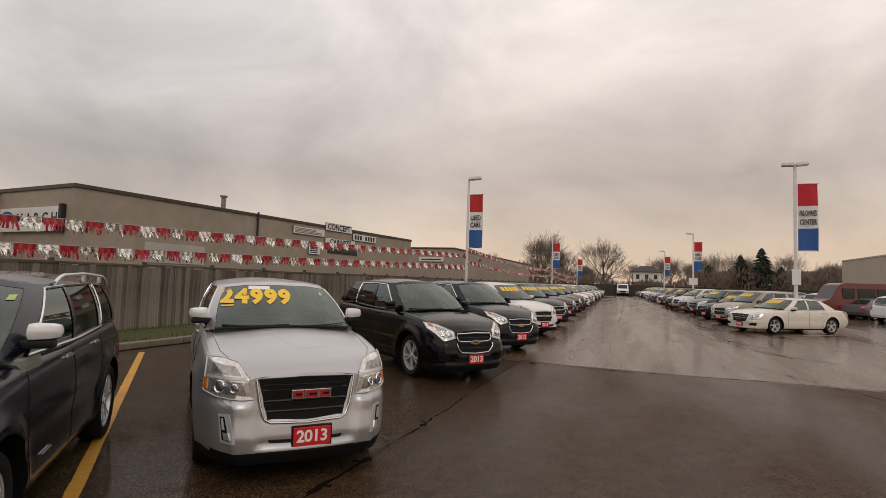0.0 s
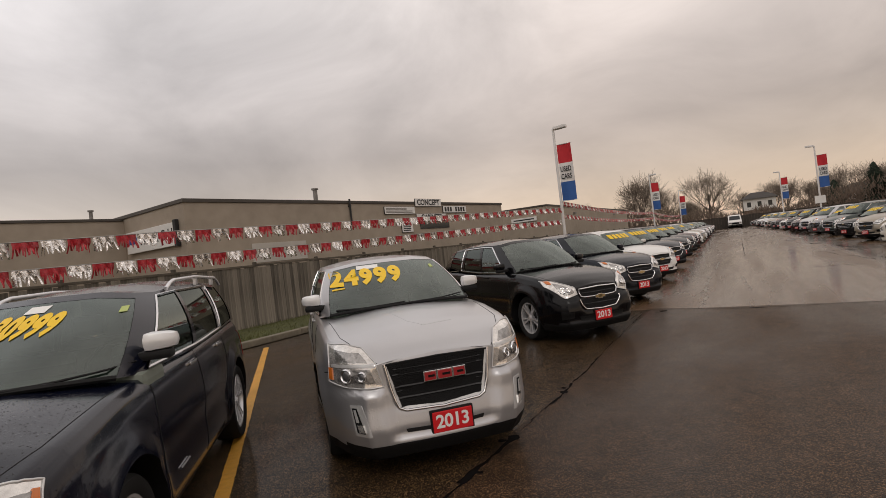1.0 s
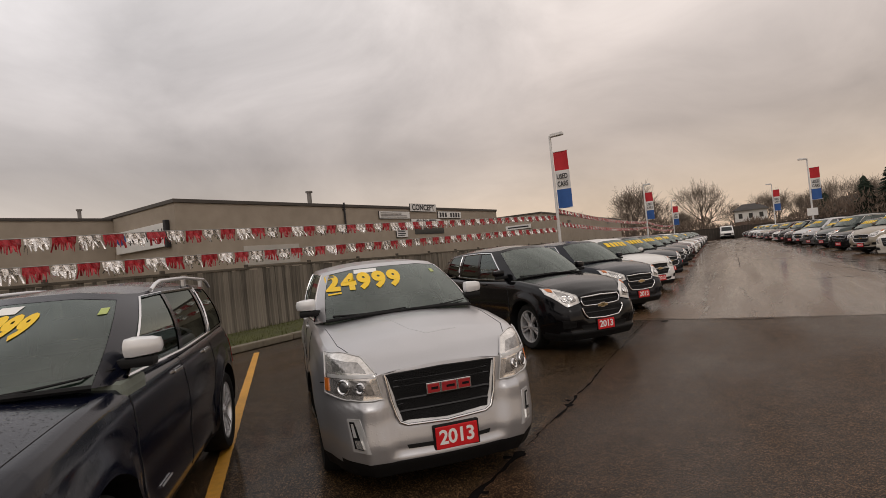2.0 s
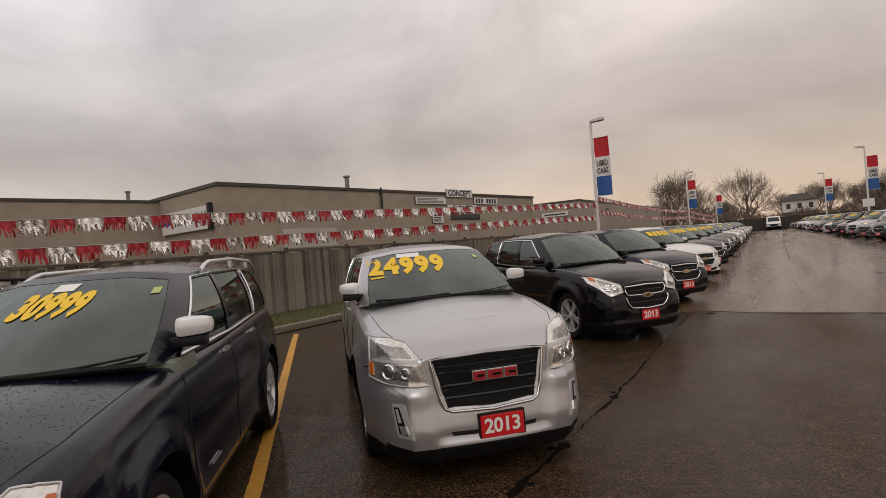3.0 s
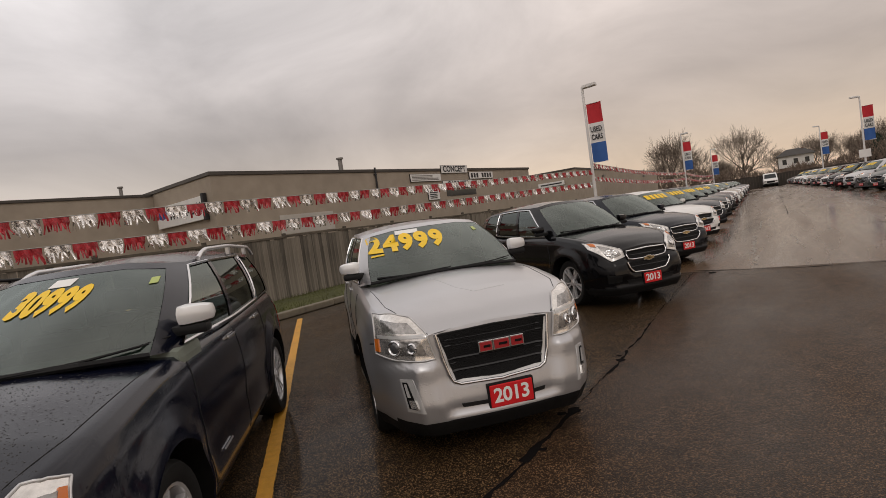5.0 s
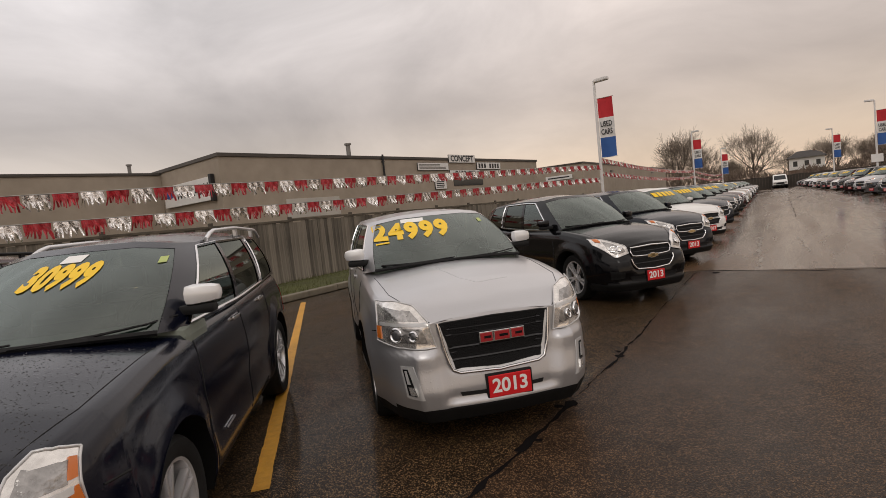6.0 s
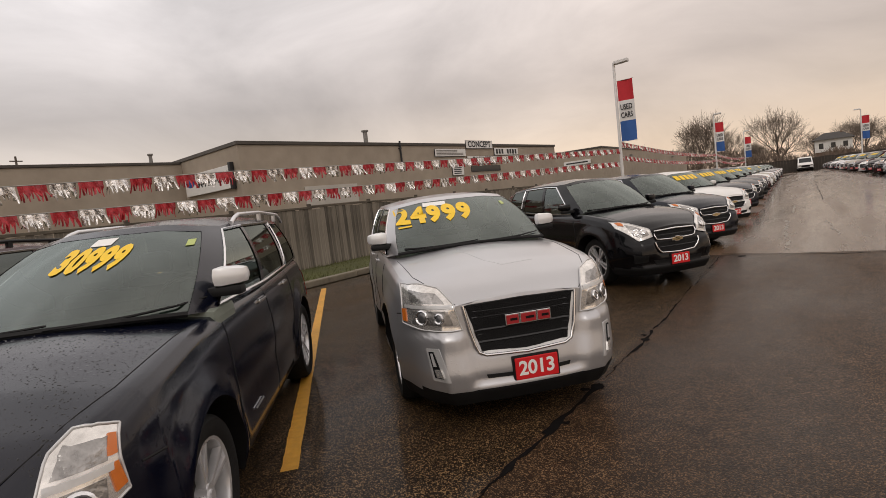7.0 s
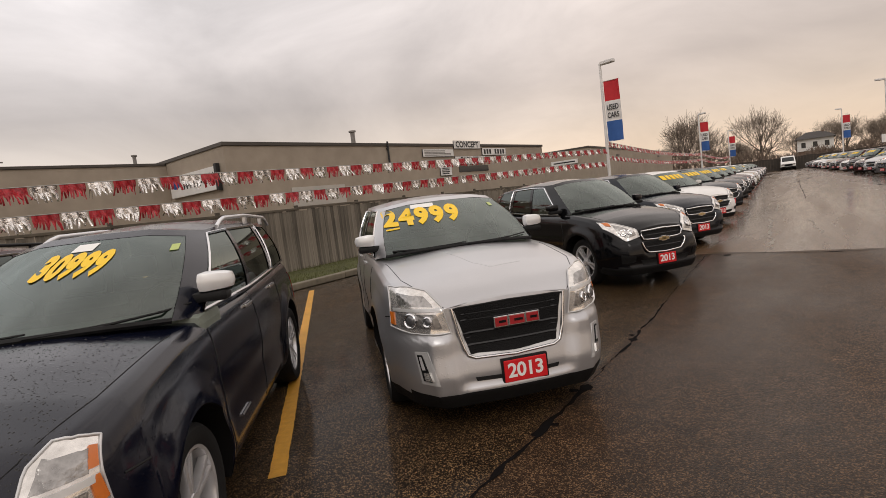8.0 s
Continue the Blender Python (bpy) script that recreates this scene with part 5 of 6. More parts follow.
SEDAN = dict(EQUINOX, relief=plain_nose,
    length=4.86, flare=0.012, skirt=0.20, half=0.90, sill=0.22, tyre=0.33, arch=0.385, axles=(0.92, 3.80), waist=0.012,
    plan=[(0.0, 0.62), (0.08, 0.74), (0.2, 0.81), (0.4, 0.86), (0.8, 0.89), (1.4, 0.90), (3.6, 0.90), (4.4, 0.86), (4.75, 0.79), (4.86, 0.70)],
    edge=[(0.0, 0.70), (0.12, 0.76), (0.4, 0.83), (1.0, 0.90), (1.6, 0.93), (3.4, 0.96), (4.3, 0.97), (4.86, 0.90)],
    top=[(0.0, 0.76), (0.12, 0.82), (0.4, 0.89), (1.0, 0.95), (1.4, 0.97), (1.8, 0.95), (4.2, 0.985), (4.7, 0.98), (4.86, 0.93)],
    under=[(0.0, 0.17), (0.5, 0.19), (1.4, 0.22), (3.4, 0.22), (4.86, 0.30)],
    nose_z=[0.15, 0.3, 0.45, 0.6, 0.8, 0.9], nose_y=[0.06, 0.02, 0.0, 0.01, 0.05, 0.08], nose_bow=0.16,
    cabin=SEDAN_CABIN, crown=[(2.12, 1.40), (2.6, 1.435), (3.1, 1.43), (3.66, 1.345)], windows=2, mirror=(0.78, 1.78, 1.02), seat=2.45, dash=0.97, handles=(2.48, 3.36), handle_z=0.86,
    gaps_side=[[(1.55, 0.30), (1.50, 0.7), (1.58, 0.90)], [(2.59, 0.28), (2.60, 0.93)], [(3.55, 0.94), (3.50, 0.7), (3.30, 0.50), (3.26, 0.30)]], gaps_top=[[(0.50, 0.16), (0.68, 0.5), (0.74, 1.35)]],
    head=dict(top=[(0.80, 0.80), (0.68, 0.80), (0.50, 0.74)], bottom=[(0.80, 0.60), (0.66, 0.55), (0.50, 0.55)], bits=[("chamber", [(0.74, 0.765), (0.55, 0.715)], [(0.74, 0.63), (0.55, 0.59)], LAMPCLEAR, 0.010)], rings=[(0.63, 0.66, 0.04)]),
    tail=([(0.80, 0.92), (0.62, 0.92)], [(0.80, 0.62), (0.64, 0.62)]),
    panels=[("grille_frame", [(-0.44, 0.745), (0, 0.765), (0.44, 0.745)], [(-0.30, 0.45), (0, 0.43), (0.30, 0.45)], "front", CHROME, 0.006, ""), ("grille", [(-0.42, 0.73), (0, 0.75), (0.42, 0.73)], [(-0.28, 0.465), (0, 0.445), (0.28, 0.465)], "front", GLOSSBLACK, 0.012, ""),
            ("fog_well", [(-0.72, 0.42), (-0.48, 0.40)], [(-0.70, 0.31), (-0.46, 0.31)], "front", PLASTIC, 0.006, ""), ("fog_well", [(0.72, 0.42), (0.48, 0.40)], [(0.70, 0.31), (0.46, 0.31)], "front", PLASTIC, 0.006, "")],
    rims=[],
    strips=[("grille_bar", [(-0.36, 0.67), (0.36, 0.67)], "front", 0.008, CHROME), ("grille_bar", [(-0.33, 0.60), (0.33, 0.60)], "front", 0.008, CHROME), ("grille_bar", [(-0.30, 0.53), (0.30, 0.53)], "front", 0.008, CHROME)],
    plate_z=0.34, badge=[(-0.05, 0.05, 0.69, 0.735, BADGEGOLD)])

PAINTS = (SILVER, BLACK, INDIGO, CHARCOAL, NAVY, WHITE, PEARL, MAROON, RED, BEIGE, GREY, GREEN)


def repaint(car, col):
    """Gives a copied car its own paint."""
    for o in (car, *car.children_recursive):
        for s in o.material_slots:
            if s.material in PAINTS:
                s.link = "OBJECT"
                s.material = col


def parked(x, y, facing):
    """The pose of a car whose nose's middle stands at x, y; facing: degrees from +x towards -y."""
    return pose(x, y, 0, 0, 0, 90 - facing)


def price(car, shell, words, x, z, size, wide=1.15, tall=0.80, pitch=0.72, slant=0.12):
    """Yellow numerals stuck to the windscreen."""
    if words:
        for k, ch in enumerate(words):
            b = text_bm(ch, size, size * 0.056)
            dx = (k - (len(words) - 1) / 2) * size * pitch
            on_body(shell, b, "front", lambda a, c: (x + dx + a * wide + slant * c, z + c * tall), 0.003)
            part("price_numeral", b, PRICEYELLOW, car, "yellow price numeral " + ch)
    else:
        for k in range(5):
            a = x - 0.36 + 0.146 * k
            part("price_sticker", patch(shell, [(a + 0.035, z + 0.068), (a + 0.140, z + 0.068)], [(a, z - 0.065), (a + 0.104, z - 0.065)], "front", 0.004, 4, 2, -0.001), PRICEYELLOW, car, "yellow price stroke")


def stickers(car, shell, x, z, wide=0.22):
    part("paper_slip", patch(shell, [(x, z + 0.020), (x + wide, z + 0.020)], [(x - 0.012, z - 0.016), (x + wide - 0.01, z - 0.016)], "front", 0.0025, 5, 2, -0.001), PLATEWHITE, car, "white paper slip")
    part("lime_sticker", patch(shell, [(0.44, 1.492), (0.478, 1.492)], [(0.444, 1.460), (0.484, 1.460)], "front", 0.0025, 3, 2, -0.001), STICKERGREEN, car, "lime green sticker")


GROUPS = "cars parked along the fence"
silver_car, skin_t, shell_t = build_car("suv", narrow(TERRAIN, 0.955), SILVER)
out = lambda ln: [(0.80 - (0.80 - x) * 0.60, z + 0.02) for x, z in ln]
SLIM = dict(TERRAIN, plan=BROAD, chrome_handles=True, strips=TERRAIN["strips"] + [("door_badge", [(1.98, 0.47), (2.22, 0.47)], md_, 0.009, CHROME) for md_ in ("left", "right")], head=dict(top=out([(0.745, 0.925), (0.66, 0.945), (0.56, 0.945), (0.49, 0.905)]), bottom=out([(0.805, 0.735), (0.68, 0.68), (0.52, 0.645), (0.455, 0.65)]),
            bits=[("chamber", out([(0.735, 0.905), (0.555, 0.915)]), out([(0.735, 0.842), (0.525, 0.842)]), LAMPCLEAR, 0.008), ("divider", out([(0.755, 0.832), (0.50, 0.832)]), out([(0.755, 0.812), (0.50, 0.812)]), SATIN, 0.012), ("chamber", out([(0.735, 0.800), (0.53, 0.798)]), out([(0.742, 0.715), (0.51, 0.692)]), LAMPCLEAR, 0.008),
                  ("marker", out([(0.766, 0.830), (0.738, 0.830)]), out([(0.796, 0.755), (0.766, 0.745)]), AMBER, 0.011), ("marker", out([(0.742, 0.905), (0.716, 0.912)]), out([(0.760, 0.850), (0.732, 0.852)]), AMBER, 0.011)], rings=[(0.70, 0.765, 0.046)]))
black_car, skin_b, shell_b = build_car("suv", narrow(SLIM, 0.84), INDIGO)
maroon_car = copy_thing(silver_car, parked(-4.05, -1.25, 47))
silver_car.matrix_basis = parked(-1.715, 3.04, 43.0)
black_car.matrix_basis = parked(-2.20, -0.02, 47.2)
repaint(maroon_car, MAROON)
tagged(silver_car, "silver SUV with black grille, red 2013 plate, yellow price 24999", "car", GROUPS)
tagged(black_car, "wet blue-black SUV with roof rails, white mirrors and yellow price 30999", "car", GROUPS)
tagged(maroon_car, "dark maroon SUV with black roof rails", "car", GROUPS)
price(silver_car, shell_t, "24999", -0.250, 1.440, 0.205, 1.18, 0.92, 0.70)
part("price_underline", patch(shell_t, [(-0.60, 1.352), (-0.48, 1.362)], [(-0.60, 1.340), (-0.48, 1.350)], "front", 0.0025, 4, 2, -0.001), PRICEYELLOW, silver_car, "short yellow stroke")
stickers(silver_car, shell_t, -0.31, 1.532)
price(black_car, shell_b, "30999", 0.01, 1.442, 0.145, 0.90, 1.0, 0.48, 0.14)
stickers(black_car, shell_b, -0.05, 1.528, 0.11)
for o in black_car.children:
    if o.name.startswith("mirror"):
        o.material_slots[0].link, o.material_slots[0].material = "OBJECT", MIRRORCAP
for o in silver_car.children:
    if o.name.startswith("mirror"):
        o.material_slots[0].link, o.material_slots[0].material = "OBJECT", MIRRORCAP
for c_, rm in ((black_car, ALLOY), (maroon_car, PLASTIC)):
    for sgn in (-1, 1):
        b = bmesh.new()
        zt = lambda y_: smooth_at(TERRAIN["crown"], y_) - 0.045
        pts = [Vector((sgn * 0.55, y_, zt(y_) - 0.02 + 0.050 * min(1.0, 2.6 * math.sin(math.pi * f) ** 0.8))) for f, y_ in zip(np.linspace(0, 1, 19), np.linspace(2.35, 4.15, 19))]
        tube(b, pts, 0.015, 8)
        for y_ in (3.2, 3.8):
            add_box(b, sgn * 0.55 - 0.012, sgn * 0.55 + 0.012, y_ - 0.03, y_ + 0.03, zt(y_) - 0.04, zt(y_) + 0.035)
        part("roof_rail", b, rm, c_, "metal roof rail", 50)

def raindrops(car, skin, S, n, seed, reach, material):
    """Rain beads standing on the bonnet."""
    rnd_ = random.Random(seed)
    b = bmesh.new()
    for k in range(n):
        w = rnd_.uniform(*reach)
        x = rnd_.uniform(-0.95, 0.95) * (smooth_at(S["plan"], w) - 0.12)
        p, nr = cast(skin, (x, w), "top")
        r = rnd_.choice((0.002, 0.0025, 0.003, 0.0045))
        u_ = nr.orthogonal().normalized()
        v_ = nr.cross(u_)
        ring = [b.verts.new(p + r * (u_ * math.cos(a) + v_ * math.sin(a) * rnd_.uniform(0.8, 1.5))) for a in np.linspace(0, 2 * math.pi, 7)[:-1]]
        tip = b.verts.new(p + nr * r * 0.6)
        for i in range(6):
            b.faces.new((ring[i], ring[(i + 1) % 6], tip))
    bmesh.ops.recalc_face_normals(b, faces=b.faces)
    tagged(part("rain", b, material, car, "", 80), "", "", "", "stuff")


raindrops(black_car, skin_b, narrow(SLIM, 0.84), 2200, 5, (0.15, 1.1), RAIN)
eq_car, skin_e, shell_e = build_car("suv", narrow(EQUINOX, 0.9), BLACK)
sedan, skin_s, shell_s = build_car("sedan", SEDAN, PEARL)
ROW = [(NAVY, "dark navy SUV with split chrome grille and red plate", None), (WHITE, "white SUV with a yellow price on its windscreen", "p"), (NAVY, "dark navy SUV with a yellow windscreen price", "p"),
       (CHARCOAL, "charcoal SUV with a yellow windscreen price", "p"), (CHARCOAL, "charcoal SUV with red year plate", "p"), (MAROON, "dark maroon SUV with red year plate", "p"), (WHITE, "white SUV with red year plate", None),
       (BEIGE, "beige SUV parked by the fence", "p"), (WHITE, "white SUV parked by the fence", None), (NAVY, "dark blue SUV parked by the fence", None), (SILVER, "silver SUV parked by the fence", "p"), (BLACK, "black SUV parked by the fence", None),
       (WHITE, "white SUV parked by the fence", None), (GREY, "grey SUV parked by the fence", None), (NAVY, "dark blue SUV parked by the fence", None), (SILVER, "silver SUV parked by the fence", None), (BLACK, "black SUV parked by the fence", None), (MAROON, "maroon SUV parked by the fence", None)]
STEP = 4.3
for k, (col, words, yel) in enumerate(ROW):
    c_ = copy_thing(eq_car, parked(-1.93 - 0.20 * k, 12.0 + STEP * k, 37))
    repaint(c_, col)
    tagged(c_, words, "car", GROUPS)
    if yel:
        price(c_, shell_e, "", -0.10, 1.46, 0.16)
eq_car.matrix_basis = parked(-1.80, 7.92, 37.0)
tagged(eq_car, "black SUV with split chrome grille and red 2013 plate", "car", GROUPS)


# ---- light poles with banners ----
def lamp_pole(x, y, h, heads, lines, label, side=1):
    o = tagged(empty("light_pole", pose(x, y, 0)), label, "street lamp", "light poles with banners")
    b = bmesh.new()
    tube(b, [(0, 0, 0.5), (0, 0, h)], [0.085, 0.065], 10)
    part("pole", b, POLEW, o, "", 40)
    b = bmesh.new()
    tube(b, [(0, 0, 0), (0, 0, 0.55)], 0.24, 14)
    part("footing", b, KERB, o, "", 40)
    for s in heads:
        b = bmesh.new()
        vs = add_box(b, 0.04, 0.52 if len(heads) > 1 else 0.72, -0.17, 0.17, h - 0.10, h + 0.06, 0.03)
        for v in vs:
            v.co.z += 0.05 * v.co.x
            v.co.x *= s
        bmesh.ops.recalc_face_normals(b, faces=b.faces)
        part("lamp_head", b, POLEW, o, "pale shoebox lamp head")
        b = box(min(s * 0.14, s * 0.46), max(s * 0.14, s * 0.46), -0.12, 0.12, h - 0.092, h - 0.075)
        part("lens", b, SATIN, o)
    bw, z0, zh = 0.76, h - 0.85, 1.04
    for dz in (0.06, 3 * zh - 0.04):
        b = bmesh.new()
        tube(b, [(0, 0, z0 - dz), (side * (bw + 0.14), 0, z0 - dz)], 0.018, 6)
        part("banner_arm", b, POLEW, o)
    ban = None
    for k, mt in enumerate((FLAGRED, FLAGWHITE, FLAGBLUE)):
        b = bmesh.new()
        rows = []
        for j in range(7):
            z = z0 - 0.06 - zh * 0.97 * (k + j / 6)
            rows.append([(b.verts.new((side * (0.10 + bw * i / 8), 0.05 * math.sin(1.2 * z + 0.6 * i + x) * (0.3 + i / 8), z)), b.verts.new((side * (0.10 + bw * i / 8), 0.05 * math.sin(1.2 * z + 0.6 * i + x) * (0.3 + i / 8) + 0.006, z))) for i in range(9)])
        for r0, r1 in zip(rows, rows[1:]):
            for i in range(8):
                for q in (0, 1):
                    b.faces.new((r0[i][q], r0[i + 1][q], r1[i + 1][q], r1[i][q]))
        if ban is None:
            ban = part("banner", b, mt, o, "red, white and blue banner", 60)
        else:
            part("banner_field", b, mt, ban, "", 60)
    for q, words in enumerate(lines):
        b = text_bm(words, 0.38 if len(words) < 5 else 0.33, 0.010)
        z = z0 - 0.06 - zh * (1.30 + 0.38 * q)
        run = max(v.co.x for v in b.verts) - min(v.co.x for v in b.verts)
        for v in b.verts:
            v.co = Vector((side * (0.10 + bw / 2) + v.co.x * (0.58 if len(words) < 6 else 0.66) / run, -0.075, z + v.co.y))
        part("lettering", b, SIGNDARK, ban, "lettering " + words)
    return o


USED = "white lamp pole with red, white and blue USED CARS banner"
lamp_pole(-8.55, 27.5, 7.5, (1,), ("USED", "CARS"), USED)
lamp_pole(-9.6, 63.0, 7.5, (1,), ("USED", "CARS"), USED)
lamp_pole(-10.1, 92.0, 7.0, (1,), ("USED", "CARS"), USED)
lamp_pole(7.1, 27.0, 7.45, (-1, 1), ("PRE-OWNED", "CENTER"), "white lamp pole with two heads and PRE-OWNED CENTER banner")
for px_, py_, w_, z0_, z1_ in ((7.1, 27.0, 0.17, 2.0, 2.7), (5.5, 60.5, 0.42, 2.1, 2.8)):
    o = tagged(empty("notice_board", pose(px_, py_, 0)), "small white notice board strapped to a lamp pole", "sign")
    part("board", box(-w_, w_, -0.15, -0.11, z0_, z1_, 0.008), SIGNWHITE, o)
    part("strap", box(-0.10, 0.10, -0.112, 0.09, (z0_ + z1_) / 2 - 0.03, (z0_ + z1_) / 2 + 0.03, 0.004), SIGNDARK, o)
lamp_pole(5.5, 60.5, 7.5, (-1,), ("USED", "CARS"), USED)
lamp_pole(3.6, 90.0, 7.5, (-1,), ("USED", "CARS"), USED)


# ---- strings of fringed pennants ----
def pennant_bm(width, drop, seed):
    """A plastic flag cut into ragged strands below its band, hanging in the y-z plane."""
    rnd_ = random.Random(seed)
    b = bmesh.new()
    n = 12
    top = [b.verts.new((0, width * (i / n - 0.5), 0)) for i in range(n + 1)]
    mid = [b.verts.new((0.018 * math.sin(i * 1.3 + seed), width * (i / n - 0.5), -drop * rnd_.uniform(0.34, 0.44))) for i in range(n + 1)]
    for i in range(n):
        b.faces.new((top[i], top[i + 1], mid[i + 1], mid[i]))
        ln = drop * rnd_.uniform(0.66, 0.98)
        sw, bl, tw = rnd_.uniform(-0.035, 0.035), rnd_.uniform(-0.06, 0.08), rnd_.uniform(-0.02, 0.03)
        a, c = mid[i].co, mid[i + 1].co
        zm = (a.z - ln) / 2
        lo, hi = rnd_.uniform(0.02, 0.25), rnd_.uniform(0.70, 0.98)
        m2 = [b.verts.new((bl * 0.5, a.y + (c.y - a.y) * lo + sw * 0.4, zm)), b.verts.new((bl * 0.5 + tw, a.y + (c.y - a.y) * hi + sw * 0.4, zm))]
        e = [b.verts.new((bl - tw, a.y + (c.y - a.y) * (lo + 0.08) + sw, -ln)), b.verts.new((bl + tw, a.y + (c.y - a.y) * (hi - 0.08) + sw, -ln))]
        b.faces.new((mid[i], mid[i + 1], m2[1], m2[0]))
        b.faces.new((m2[0], m2[1], e[1], e[0]))
    return b


pen_meshes = {}


def pennant_string(pts, width, label, start=0):
    """pts: the cord's points; between them it sags a little."""
    o = tagged(empty("pennant_string"), label, "pennants", "strings of pennants")
    line = []
    for (a, b_, sag) in pts:
        a, b_ = Vector(a), Vector(b_)
        n = max(2, int((b_ - a).length / width))
        for k in range(n):
            f = k / n
            p = a.lerp(b_, f)
            p.z -= sag * 4 * f * (1 - f)
            line.append(p)
    line.append(Vector(pts[-1][1]))
    b = bmesh.new()
    tube(b, line, 0.008, 4)
    part("cord", b, CORD, o)
    for k in range(len(line) - 1):
        mid, d = (line[k] + line[k + 1]) / 2, line[k + 1] - line[k]
        red = (k + start) % 2
        key = (red, random.randrange(5))
        m = Matrix.Translation(mid) @ Matrix.Rotation(math.atan2(-d.x, d.y), 4, "Z") @ Matrix.Rotation(math.atan2(d.z, math.hypot(d.x, d.y)), 4, "X") @ Matrix.Rotation(radians(random.uniform(-9, 9)), 4, "Y")
        if key not in pen_meshes:
            ob = part("pennant", pennant_bm(width * 0.94, 0.27, key[1] * 2 + red), PENRED if red else PENSILVER, o)
            ob.matrix_basis = m
            pen_meshes[key] = ob
        else:
            share("pennant", pen_meshes[key], o, m)


pennant_string([((-9.5, -4.0, 2.30), (-9.5, 6.1, 2.62), 0.04), ((-9.5, 6.1, 2.62), (-9.0, 21.0, 3.05), 0.02), ((-9.0, 21.0, 3.05), (-8.6, 27.4, 3.22), 0.0)], 0.385, "upper string of red and silver fringed pennants along the fence")
pennant_string([((-9.5, -4.0, 1.98), (-9.5, 7.2, 2.14), 0.02), ((-9.5, 7.2, 2.14), (-9.0, 21.0, 2.46), 0.02), ((-9.0, 21.0, 2.46), (-8.6, 27.4, 2.58), 0.0)], 0.385, "lower string of red and silver fringed pennants along the fence", 1)
pennant_string([((-8.6, 27.6, 3.6), (-9.6, 63, 3.4), 0.25)], 0.385, "string of red and silver pennants from pole to pole")
pennant_string([((-8.6, 27.6, 2.9), (-9.6, 63, 2.8), 0.25)], 0.385, "string of red and silver pennants from pole to pole", 1)
pennant_string([((-9.6, 63.2, 3.4), (-10.1, 92, 3.2), 0.3)], 0.385, "string of red and silver pennants from pole to pole", 1)
pennant_string([((-9.6, 63.2, 2.8), (-10.1, 92, 2.6), 0.3)], 0.385, "string of red and silver pennants from pole to pole")

# ---- the row across the lane ----
ACROSS = "cars parked across the lane"
SEATS = [(PEARL, "s"), (BEIGE, "e"), (BLACK, "s"), (GREEN, "e"), (GREY, "s"), (SILVER, "e"), (MAROON, "s"), (BLACK, "e"), (WHITE, "s"), (MAROON, "e"), (GREY, "s"), (BEIGE, "e"), (WHITE, "s"), (SILVER, "e"), (NAVY, "s"), (WHITE, "e"), (GREY, "s"), (BLACK, "e"), (SILVER, "s")]
NAMES = {PEARL: "pearl white", BEIGE: "beige", BLACK: "black", GREEN: "dark green", GREY: "grey", SILVER: "silver", MAROON: "maroon", WHITE: "white", NAVY: "dark blue", CHARCOAL: "charcoal", RED: "red"}
for k, (col, kind_) in enumerate(SEATS):
    m = parked(4.40 - 0.27 * k, 23.8 + 4.1 * k, 144)
    if k == 0:
        c_ = sedan
    else:
        c_ = copy_thing(sedan if kind_ == "s" else eq_car, m)
        for ch in [q for q in c_.children if q.name.startswith("price")]:
            bpy.data.objects.remove(ch)
        repaint(c_, col)
    tagged(c_, NAMES[col] + (" sedan with yellow price on its windscreen" if kind_ == "s" else " SUV with yellow price on its windscreen"), "car", ACROSS)
    if k:
        price(c_, shell_s if kind_ == "s" else shell_e, "", -0.05, 1.26 if kind_ == "s" else 1.46, 0.16)
sedan.matrix_basis = parked(4.40, 23.8, 144)
price(sedan, shell_s, "", -0.05, 1.26, 0.16)
for k in range(12):
    col = (WHITE, GREY, BLACK, SILVER, WHITE, MAROON, NAVY, WHITE, GREY, BEIGE, BLACK, WHITE)[k]
    c_ = copy_thing(sedan if k % 3 == 1 else eq_car, parked(17.5 - 0.08 * k, 40 + 4.6 * k, -36))
    for ch in [q for q in c_.children if q.name.startswith("price")]:
        bpy.data.objects.remove(ch)
    repaint(c_, col)
    tagged(c_, NAMES[col] + " car in the second row", "car", "cars in the second row")


